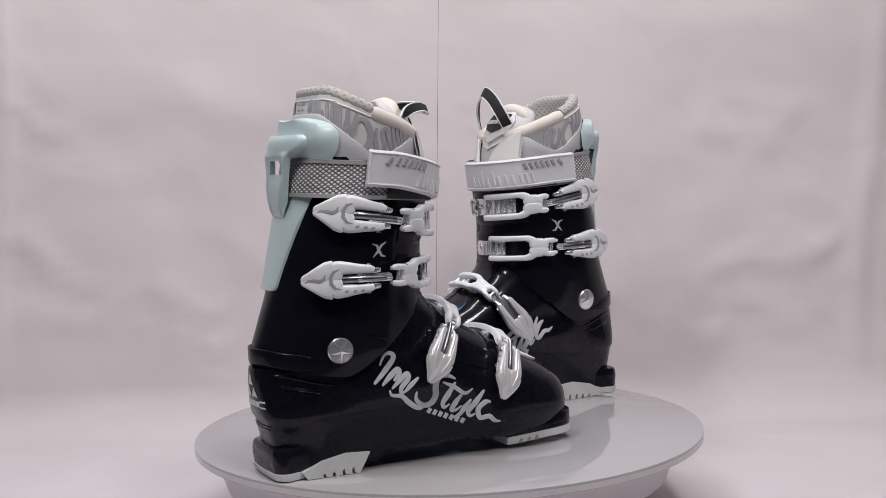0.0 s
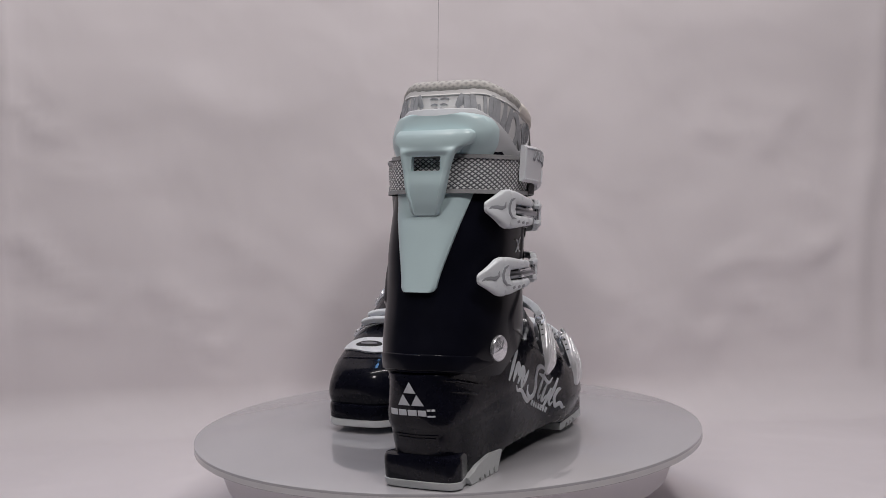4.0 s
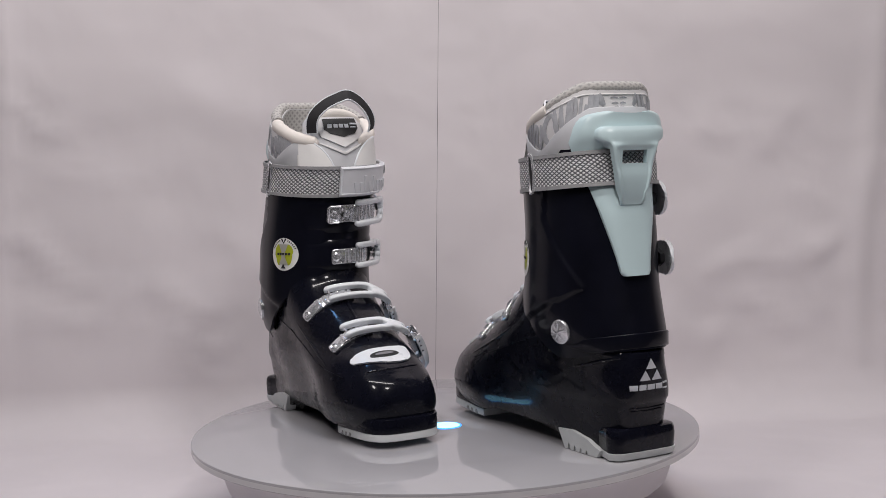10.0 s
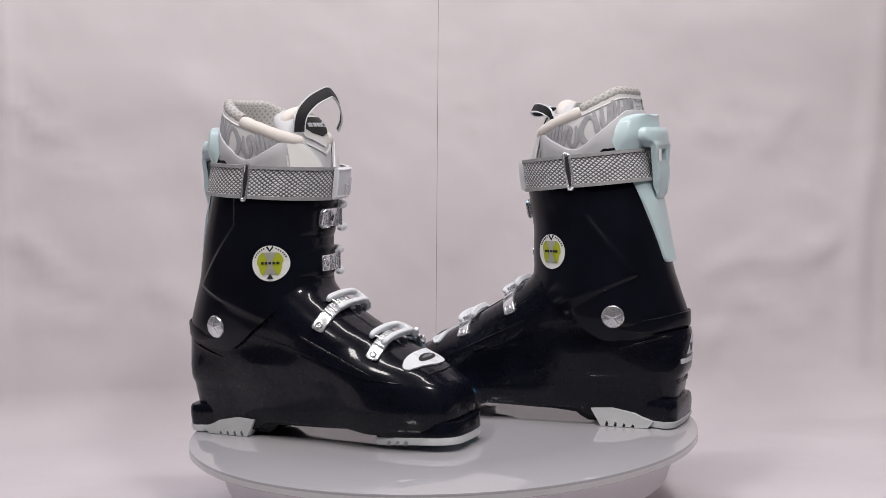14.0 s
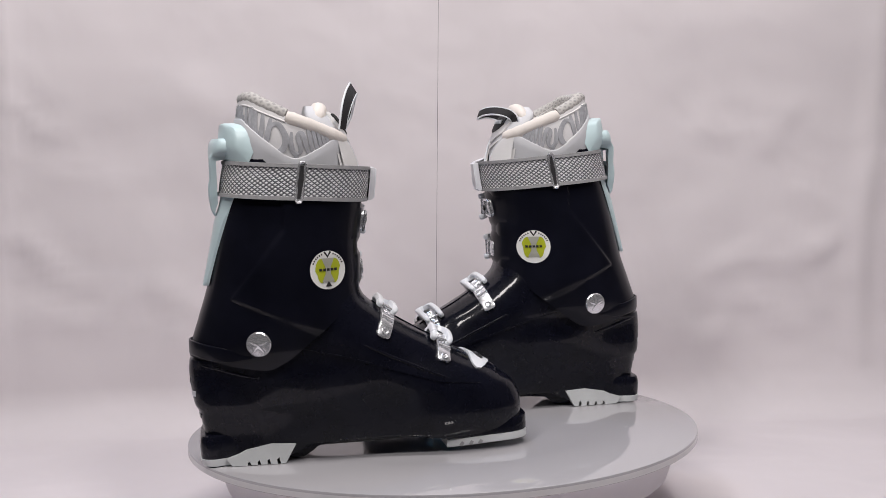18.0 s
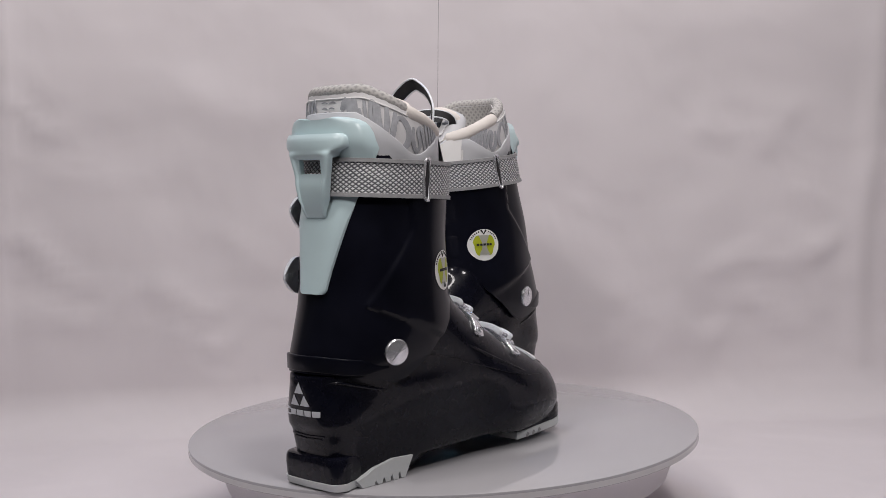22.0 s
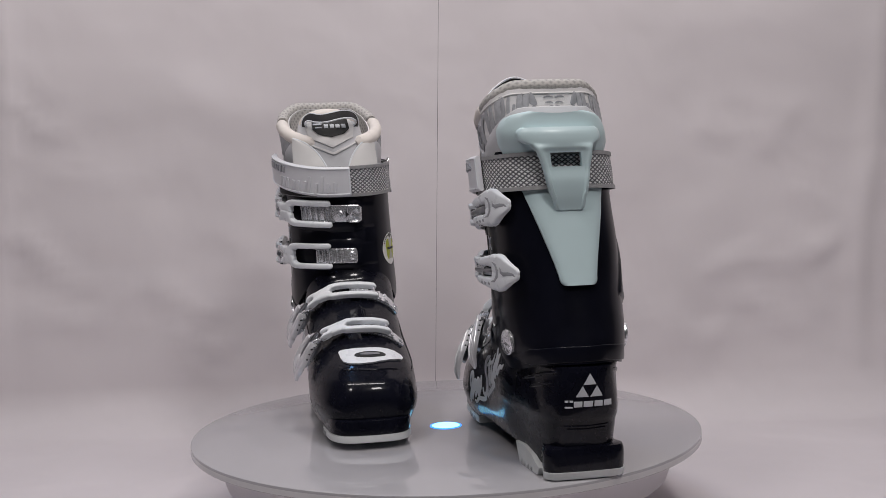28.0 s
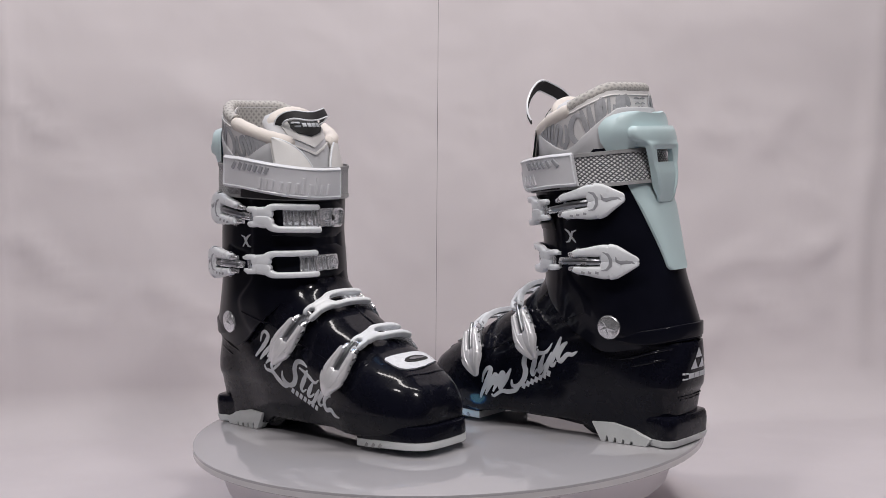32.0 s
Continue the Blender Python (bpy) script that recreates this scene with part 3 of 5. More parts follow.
def liner_parts(boot, side, loop_style):
    gap = radians(27)
    n = 72
    phis = [gap + (2 * math.pi - 2 * gap) * j / n for j in range(n + 1)]
    rows = []
    for i in range(16):
        rows.append([liner_point(p, 262 + (liner_rim(p) - 262) * i / 15) for p in phis])
    for i in range(12):
        rows.append([liner_point(p, liner_rim(p) - (liner_rim(p) - 250) * i / 11, -13) for p in phis])
    wall = part("liner_wall", Build().grid(rows), PRINT, boot, "white liner fabric with grey brush-stroke print", side)
    def on_liner(a, b, h):
        """a: degrees round the liner, b: share of the visible height."""
        p = radians(a)
        z = 300 + (liner_rim(p) - 303) * b
        q = liner_point(p, z, h + 0.5)
        return q, (liner_point(p, z, 5) - liner_point(p, z, 0)).normalized()

    def brush(pts, ws):
        m = Build()
        fine, wf = [], []
        for i in range(len(pts) - 1):
            for k in range(5):
                t = k / 5
                p0, p1, p2, p3 = (Vector(pts[max(0, min(len(pts) - 1, i + d))]) for d in (-1, 0, 1, 2))
                fine.append(0.5 * (2 * p1 + (p2 - p0) * t + (2 * p0 - 5 * p1 + 4 * p2 - p3) * t * t + (3 * p1 - p0 - 3 * p2 + p3) * t**3))
                wf.append(ws[i] + (ws[i + 1] - ws[i]) * t)
        fine.append(Vector(pts[-1]))
        wf.append(ws[-1])
        wf = [1.1 * w for w in wf]
        got = [on_liner(q.x, q.y, -0.1) for q in fine]
        m.sweep([g[0] for g in got], [g[1] for g in got], wf, 0.5, bevel=0.1)
        part("print_stroke", m, PRINTINK, wall, "", side)
    for sg in (1, -1):
        for k in range(5):
            brush([(sg * (58 + 4.6 * k), 0.62 - 0.07 * k), (sg * (59.5 + 4.6 * k), 0.80 - 0.04 * k), (sg * (62 + 4.6 * k), 0.99)], [2.2, 4.0, 3.0])
        brush([(sg * 80, 0.30), (sg * 82, 0.55), (sg * 85, 0.80), (sg * 88, 0.72), (sg * 86, 0.46), (sg * 88, 0.34), (sg * 92, 0.46)], [1.5, 4.4, 4.4, 4.4, 4.4, 3, 1.2])
        brush([(sg * 91, 0.78), (sg * 91, 0.46), (sg * 88, 0.20)], [2, 5, 3])
        brush([(sg * 76, 0.27), (sg * 83, 0.17), (sg * 92, 0.22), (sg * 98, 0.30)], [1, 2.6, 2.6, 1])
        brush([(sg * 109, 0.66), (sg * 106, 0.82), (sg * 100, 0.84), (sg * 95, 0.66), (sg * 96, 0.44), (sg * 102, 0.32), (sg * 108, 0.40)], [1.5, 3.5, 5.0, 6.0, 6.0, 4.5, 1.5])
        brush([(sg * 108, 0.92), (sg * 111, 0.62), (sg * 113, 0.36)], [3, 6, 2.5])
        brush([(sg * 117, 0.95), (sg * 118, 0.66), (sg * 122, 0.48), (sg * 126, 0.62), (sg * 126, 0.95)], [3, 5.5, 4.5, 5.5, 3])
        brush([(sg * 131, 0.60), (sg * 135, 0.74), (sg * 134, 0.94), (sg * 130, 0.90), (sg * 131, 0.62), (sg * 136, 0.52)], [1.5, 3.5, 3.5, 4, 4, 1.5])
        for k, (lo, hi, w) in enumerate(((0.58, 0.94, 3.2), (0.62, 0.82, 3.0), (0.60, 0.97, 5.4), (0.64, 0.97, 6.2))):
            a = 140 + 5.6 * k
            brush([(sg * a, lo), (sg * (a + 0.6), (lo + hi) / 2), (sg * (a + 1.6), hi)], [w * 0.7, w, w * 0.8])
        brush([(sg * 160.5, 0.97), (sg * 163, 0.88), (sg * 167, 0.80)], [5, 8, 3])
        brush([(sg * 170, 0.64), (sg * 167, 0.70), (sg * 163.5, 0.78)], [2, 5.5, 5])
        for v, a in ((0.91, 173.5), (0.83, 174.5), (0.77, 176)):
            brush([(sg * a, v), (sg * (a + 3), v + 0.015), (sg * 179.6, v)], [0.6, 1.3, 0.9])
    inner = Build().grid([[liner_point(p, liner_rim(p) - 1 - (liner_rim(p) - 250) * i / 8, -14.5) for p in phis] for i in range(9)])
    part("lining", inner, MESHFAB, boot, "grey spacer-mesh lining", side)
    # added black plate across the shaft, in place of its dark depth
    part("shaft_shade_plate", Build().prism([tuple(liner_point(2 * math.pi * j / 24, 262, -10))[:2] for j in range(24)], 250, 256, 1), GROOVE, boot, "", side)
    # soft collar: a mesh-covered roll behind, cream pads at the front
    back = [p for p in phis if liner_point(p, 345).x < -46]
    pts = [liner_point(p, liner_rim(p) + 1.5, -5.5) for p in back]
    part("collar", Build().tube(pts, [6.6 + 0.5 * math.sin(2.3 * i) * 0.4 for i in range(len(pts))], 14), COLLAR_SHADED, boot, "grey padded mesh collar, darkened for shade at the back", side)
    seam = [liner_point(p, liner_rim(p) - 5.5, 0.3) for p in back]
    part("collar_piping", Build().tube(seam, 0.9, 8), TONGUE, boot, "white piping under the collar", side)
    for sg in (1, -1):
        front = [p for p in phis if liner_point(p, 345).x >= -54 and math.sin(p) * sg > 0]
        front = front if sg < 0 else front[::-1]
        pts = [liner_point(p, liner_rim(p) - 0.8, -4.5) for p in front]
        n_ = len(pts) - 1
        end = pts[-1] + (pts[-1] - pts[-2]).normalized() * 3 + Vector((0, -sg * 2, -1.5))
        rad = [table([(0, 6.4), (0.06, 7.6), (0.4, 7.4), (0.75, 8.4), (1, 8.0)], i / n_) + 0.25 * math.sin(1.9 * i) for i in range(n_ + 1)]
        part("collar_pad", Build().tube(pts + [end], rad + [4.5], 16), FABRIC, boot, "cream padded collar roll", side)
        # plain lower panel with a curved edge
        low = []
        span = [p for p in phis if math.sin(p) * sg > -1e-4]
        for i in range(7):
            low.append([liner_point(p, 266 + (table([(-106, 353), (-99, 352), (-95, 348), (-85, 339), (-70, 327), (-42, 310), (-20, 319), (0, 329), (16, 331)], liner_point(p, 300).x) - 266) * i / 6, 2.0) for p in span])
        low.append([liner_point(p, q.z + 0.8, 1.6) for p, q in zip(span, low[-1])])
        low.append([liner_point(p, q.z + 1.1, 0.2) for p, q in zip(span, low[-2])])
        part("side_panel", Build().grid(low), PANEL, boot, "pale grey synthetic liner panel", side, 60)
        # petal that folds over the tongue
        pet = Build()
        rows = []
        for i in range(13):
            t = math.sin(math.pi / 2 * i / 12)
            z = 280 + 54 * t
            y0, y1 = 49 - 2 * t, 46 - 38 * max(0.0, 1 - t * t) ** 0.62
            row = []
            for j in range(11):
                y = y0 + (y1 - y0) * j / 10
                row.append(Vector((31.5 - 0.0085 * y * y - 12 * t + 1.2 * math.sin(math.pi * j / 10), sg * y + (4 if sg > 0 else 0), z)))
            rows.append(row)
        under = [[p + Vector((-3.5, 0, -0.8)) for p in r] for r in rows]
        pet.grid(rows)
        pet.grid(under)
        pet.grid([rows[-1], under[-1]])
        pet.grid([[r[-1] for r in rows], [r[-1] for r in under]])
        flap = part("overlap_flap", pet, TONGUE, boot, "white overlapping liner flap", side)
        part("flap_rim", Build().tube([r[-1] + Vector((-0.6, 0, 0)) for r in rows], 1.1, 8), WHITE, flap, "pale rim of the flap", side)
    # tongue: a thick curved pad
    rows = []
    cy = lambda t: 1 + 4 * t
    for i in range(18):
        t = i / 17
        z = 262 + 103 * t
        hw = table([(0, 42), (0.6, 40), (0.85, 37), (0.95, 30), (1, 16)], t)
        thick = table([(0, 16), (0.6, 24), (0.85, 32), (1, 14)], t)
        xf = table([(0, 25), (0.5, 20), (0.72, 13), (0.85, 6), (0.95, -6), (1, -14)], t)
        ring = []
        for k in range(32):
            a = 2 * math.pi * k / 32
            y = hw * power(math.cos(a), 0.8)
            bend = 13 * (y / 42) ** 2
            x = xf - bend - thick / 2 + thick / 2 * power(math.sin(a), 0.8)
            ring.append(Vector((x, cy(t) + y, z)))
        rows.append(ring)
    m = Build().grid(rows, wrap=True)
    m.cap(rows[-1])
    tongue = part("tongue", m, PANEL, boot, "pale grey padded liner tongue", side)
    tree = BVHTree.FromPolygons([Vector(p) for p in m.v], m.f)
    pad = [Vector((-17 + 4 * math.cos(a), 5 + 30 * math.sin(a), 349 + 11 * math.cos(a))) for a in [radians(-88 + 176 * k / 14) for k in range(15)]]
    part("tongue_pad", Build().tube(pad, [5.5 + 4.0 * math.sin(math.pi * k / 14) for k in range(15)], 12), FABRIC, boot, "cream soft tongue top", side)

    def on_tongue(a, b, h):
        hit = touch((140, a, b), (-1, 0, 0), (tree,)) or (Vector((0, a, b)), Vector((1, 0, 0)), 0)
        return hit[0] + hit[1] * h, hit[1]
    shield = [(-17, 357), (27, 357), (33, 347), (30, 334), (5, 322), (-20, 334), (-23, 347)]
    part("tongue_shield", patch(Build(), on_tongue, (5, 345), shield, 2.2), TONGUE, tongue, "moulded white shield", side)
    chevron = Build()
    stroke(chevron, on_tongue, [(-24, 328), (-9, 321), (5, 315), (19, 321), (34, 328)], [1.2, 2.6, 3.0, 2.6, 1.2], 1.6)
    part("tongue_chevron", chevron, TONGUE, tongue, "moulded chevron ridge", side)
    badge = [(-15, 354), (25, 354), (25, 343), (20, 338), (5, 334), (-10, 338), (-16, 343)]
    part("tongue_badge", patch(Build(), on_tongue, (5, 346), badge, 3.6), GROOVE, tongue, "black badge", side)
    bars = Build()
    for y in (-12, -5.5, 1, 7.5):
        stroke(bars, on_tongue, [(y, 346), (y + 5, 346)], 5.2, 4.4)
    stroke(bars, on_tongue, [(14.5, 348), (24, 348)], 2.4, 4.4)
    stroke(bars, on_tongue, [(14.5, 344.6), (22, 344.6)], 1.6, 4.4)
    part("badge_bars", bars, INK, tongue, "", side)
    # pull loop
    if loop_style == "up":
        shift = Vector((0, -8, 0))
        path = [(8, -24, 340), (10, -25, 352), (13, -21, 363), (18, -9, 374), (23, 6, 381), (25, 13, 383), (25, 21, 381), (24, 33, 373), (22, 43, 361), (18, 48, 350), (12, 48, 340)]
    else:
        shift = Vector((-3, 0, 4.5))
        path = [(-4, -25, 340), (0, -27, 348), (7, -25, 353), (18, -18, 356), (28, -8, 356), (33, 3, 354), (34, 13, 352), (30, 22, 352), (20, 29, 354), (8, 33, 352), (0, 34, 347), (-4, 32, 340)]
    fine = []
    for i in range(len(path) - 1):
        for k in range(3):
            t = k / 3
            p0, p1, p2, p3 = (Vector(path[max(0, min(len(path) - 1, i + d))]) for d in (-1, 0, 1, 2))
            fine.append(0.5 * (2 * p1 + (p2 - p0) * t + (2 * p0 - 5 * p1 + 4 * p2 - p3) * t * t + (3 * p1 - p0 - 3 * p2 + p3) * t**3))
    fine = [p + shift for p in fine]
    mid = Vector((8, 5, 335))
    ups = [((p - mid).normalized() * 0.6 + Vector((0.75, 0, 0))).normalized() for p in fine]
    loop = part("pull_loop", Build().sweep(fine, ups, 13.0 if loop_style == "up" else 9.5, 1.4), WEBBLACK, boot, "black webbing pull loop with white edges", side)
    for sg in (1, -1):
        e = []
        for i, p in enumerate(fine):
            tan = (fine[min(i + 1, len(fine) - 1)] - fine[max(i - 1, 0)]).normalized()
            e.append(p + tan.cross(ups[i]).normalized() * ((6.6 if loop_style == "up" else 4.9) * sg))
        part("loop_edge", Build().sweep(e, ups, 1.4, 1.9, lift=-0.2), WHITE, loop, "", side)


def band_z(phi):
    """Middle height of the power strap: lower at the front."""
    return 287.5 - 5.5 * math.cos(phi)


def strap_parts(boot, side):
    n = 110

    def ring(zoff, off, a0=0.0, a1=360.0, tilt=None):
        out = []
        for j in range(n + 1):
            a = a0 + (a1 - a0) * j / n
            phi = radians(a)
            z = band_z(phi) + zoff + (tilt(a) if tilt else 0)
            out.append(cuff_point(phi, z, off))
        return out
    m = Build().grid([ring(-16, 3.0), ring(-16.5, 5.0), ring(0, 5.6), ring(16.5, 5.0), ring(16, 3.0)])
    strap = part("power_strap", m, WEAVE, boot, "grey and silver woven power strap", side)
    for z in (-16.2, 16.2):
        e = Build().grid([ring(z - 2.0, 4.6), ring(z - 1.8, 6.4), ring(z + 1.8, 6.4), ring(z + 2.0, 4.6)])
        part("strap_hem", e, HEM, strap, "grey bound edge", side)
    # black under-strap on the outer side and the pearl label plate over it
    drop = lambda a: (12 if side < 0 else 2.5) * smooth(10, 110, a)
    dark = Build().grid([ring(-17, 4, -4, 88), ring(-17, 7, -4, 88), ring(6, 7, -4, 88), ring(6, 4, -4, 88)])
    part("strap_tail", dark, WEBBLACK, strap, "black strap end", side)
    a0, a1 = -7, 101
    off = 9.0
    rows = [ring(-16.5, off - 2, a0, a1, drop), ring(-17.5, off + 1.0, a0, a1, drop), ring(-15.5, off + 3.4, a0, a1, drop), ring(0, off + 3.6, a0, a1, drop), ring(15.5, off + 3.4, a0, a1, drop), ring(17.5, off + 1.0, a0, a1, drop), ring(16.5, off - 2, a0, a1, drop)]
    m = Build().grid(rows)
    for k in (0, -1):
        m.cap([r[k] for r in rows])
    plate = part("label_plate", m, PLATE, strap, "pearl-white rubber label plate", side)
    frame_ = Build()
    for z in (-14.8, 14.8):
        frame_.tube(ring(z, off + 3.5, a0 + 1, a1 - 1, drop), 1.0, 6)
    for a in (a0 + 1, a1 - 1):
        frame_.tube([cuff_point(radians(a), band_z(radians(a)) + drop(a) + z, off + 3.5) for z in (-14.8, 0, 14.8)], 1.0, 6)
    part("plate_rim", frame_, WHITE, strap, "", side)

    def raised(build, a, z0, z1, width, lean=0.0):
        pts = []
        for i in range(4):
            t = i / 3
            ang = radians(a + lean * t)
            pts.append(cuff_point(ang, band_z(ang) + drop(a) + z0 + (z1 - z0) * t, off + 3.5))
        n_ = (cuff_point(radians(a), 290, 10) - cuff_point(radians(a), 290, 0)).normalized()
        build.sweep(pts, [n_] * 4, width, 1.5, bevel=0.4)
    a = 66.0
    for z0, z1, step in ((-12, -1, 5), (-12, -1, 5), (-12, -1, 7), (-12, -2, 6), (-14, -1, 7), (-12, -1, 5), (-12, 5, 6), (-14, -2, 6), (-12, 6, 5), (-12, -2, 6), (-12, -1, 0)):
        emb = Build()
        raised(emb, a, z0, z1, 3.4, -1.5)
        part("raised_bar", emb, PLATE, plate, "", side)
        a -= step
    for k in range(7):
        word = Build()
        raised(word, 91 - 5.0 * k, 4.5, 11.5, 4.0, -2.2)
        part("printed_bar", word, LEVERINK, plate, "", side)
    # metal strap ring on the inner side
    m = Build()
    a = radians(-89)
    pts = [cuff_point(a + da, band_z(a) + dz, h) for da, dz, h in ((-0.024, -17.5, 6.2), (-0.026, 0, 5.0), (-0.024, 17.5, 6.2), (-0.012, 20.0, 7.0), (0.012, 20.0, 7.0), (0.024, 17.5, 6.2), (0.026, 0, 5.0), (0.024, -17.5, 6.2), (0.012, -20.0, 7.0), (-0.012, -20.0, 7.0), (-0.024, -17.5, 6.2))]
    m.tube(pts, 1.7, 8)
    part("strap_ring", m, CHROME, strap, "metal strap ring", side)
    # black strip laid over the webbing, for the shade in the gap
    fold = Build().grid([[cuff_point(radians(d), band_z(radians(d)) + z, 6.6) for d in (-90.4, -89.7, -89, -88.3, -87.6)] for z in (-16.5, 0, 16.5)])
    part("strap_gap_shade", fold, WEBBLACK, strap, "black strip standing for shade in the strap gap", side)


SPOIL_W = [(184, 15), (187, 18), (194, 19), (230, 28), (270, 39), (300, 48), (318, 53), (332, 52), (342, 47), (347, 38), (349, 26)]


def spoiler_parts(boot, side):
    def at(y, z, h):
        xb, w = table(CUFF_B, z) - h, table(CUFF_W, z) + h + 2
        p = 2.5
        k = max(0.0, 1 - abs(y / w) ** p) ** (1 / p)
        return Vector((-40 + (xb + 40) * k, y + 3.0 * smooth(300, 335, z), z))
    rows = []
    nu = 30
    zs = [184, 185.5, 188, 194, 205, 220, 235, 250, 265, 280, 295, 308, 318, 326, 333, 339, 343, 346, 348, 349]
    for z in zs:
        hw = table(SPOIL_W, z)
        dip = 2.5 * smooth(330, 349, z)
        row = [at(-hw, z, 0)]
        for j in range(nu + 1):
            u = -1 + 2 * j / nu
            bulge = 5 - 2.8 * smooth(256, 268, z) + 9.5 * smooth(306, 326, z)
            row.append(at(u * hw * 0.995, z - dip * (1 - u * u) * 0.9, bulge - 2.5 * abs(u) ** 8))
        row.append(at(hw, z, 0))
        rows.append(row)
    m = Build().grid(rows)
    m.grid([rows[-1], [Vector((p.x + 10, p.y * 0.96, p.z - 3)) for p in rows[-1]]])
    m.cap(rows[0])
    sp = part("spoiler", m, MINT, boot, "pale mint plastic rear spoiler", side)
    # hanger that holds the strap: one T-shaped moulding with a window
    half_w = [(253, 9), (254, 12.5), (257, 14.6), (265, 15.8), (269, 16.6), (272, 18.4), (275, 19), (296, 23.2), (309, 26.6), (313, 27.6), (316.2, 29.5), (317.8, 32), (319, 36), (321, 39.5), (326, 41), (330.5, 40), (333.5, 36)]
    front = [(253, -122.5), (256, -126.5), (262, -128.8), (272, -130), (284, -130.4), (294, -128.6), (310, -128.6), (320, -129.0), (328, -128.0), (333.5, -125.0)]
    zs = [253, 253.6, 255, 258, 262, 267, 272, 277, 282, 287, 291, 294, 296, 296.6, 299, 303, 306, 308.6, 309.2, 311, 312.5, 314, 315.2, 316.2, 317, 317.8, 319, 321, 323.5, 326, 328.5, 330.5, 332, 333, 333.5]
    lo, hi = zs.index(296), zs.index(309.2)

    def skin(y, z, wo):
        e = min(1.0, (wo - abs(y)) / 3.0)
        cross = smooth(311, 319, z)
        x = table(front, z) + (2.2 + 5.5 * cross) * (abs(y) / 42) ** 2 * cross + 5.0 * cross * (abs(y) / 42) ** 6 + 1.8 * (1 - e) ** 2
        f = abs(y) / wo
        hollow = 1.9 * smooth(254.5, 258.5, z) * (1 - smooth(310.5, 314, z)) * (1 - smooth(0.76, 0.84, f))
        return Vector((x + hollow, y + 3.0 * smooth(300, 335, z), z))

    def foot(y, z):
        depth = at(y, z, 6).x if z > 311 or z < 264 else -121.0
        return Vector((max(depth, skin(y, z, max(1.0, abs(y))).x + 1.0), y + 3.0 * smooth(300, 335, z), z))
    cols = []
    for z in zs:
        wo = table(half_w, z)
        wi = min(15.0, wo * 0.7)
        ys = [-wo, -wo + 0.7, -wo + 1.6, -wo + 3.0] + [-wo + 3.0 + (wo - 3.0 - wi) * f for f in (0.25, 0.5, 0.75, 1.0)]
        ys += [-wi + 2 * wi * f / 6 for f in range(1, 6)] + [-y for y in reversed(ys)]
        cols.append([skin(y, z, wo) for y in ys])
    c0, c1 = 7, 13
    g = Build()
    n = len(cols[0])
    for row in cols:
        for p in row:
            g.v.append(tuple(p))
            g.uv.append((p.y, p.z))
    for i in range(len(zs) - 1):
        for j in range(n - 1):
            if not (lo <= i < hi and c0 <= j < c1):
                g.f.append((i * n + j, i * n + j + 1, (i + 1) * n + j + 1, (i + 1) * n + j))
    rim = [r[0] for r in cols] + cols[-1][1:-1] + [r[-1] for r in reversed(cols)] + list(reversed(cols[0][1:-1]))
    g.grid([rim, [foot(p.y - 3.0 * smooth(300, 335, p.z), p.z) for p in rim]], wrap=True)
    rim = [r[c0] for r in cols[lo:hi + 1]] + cols[hi][c0 + 1:c1] + [r[c1] for r in reversed(cols[lo:hi + 1])] + list(reversed(cols[lo][c0 + 1:c1]))
    g.grid([rim, [Vector((-121.0, p.y, p.z)) for p in rim]], wrap=True)
    part("strap_hanger", g, MINT, sp, "pale mint T-shaped strap hanger with a window", side, 42)


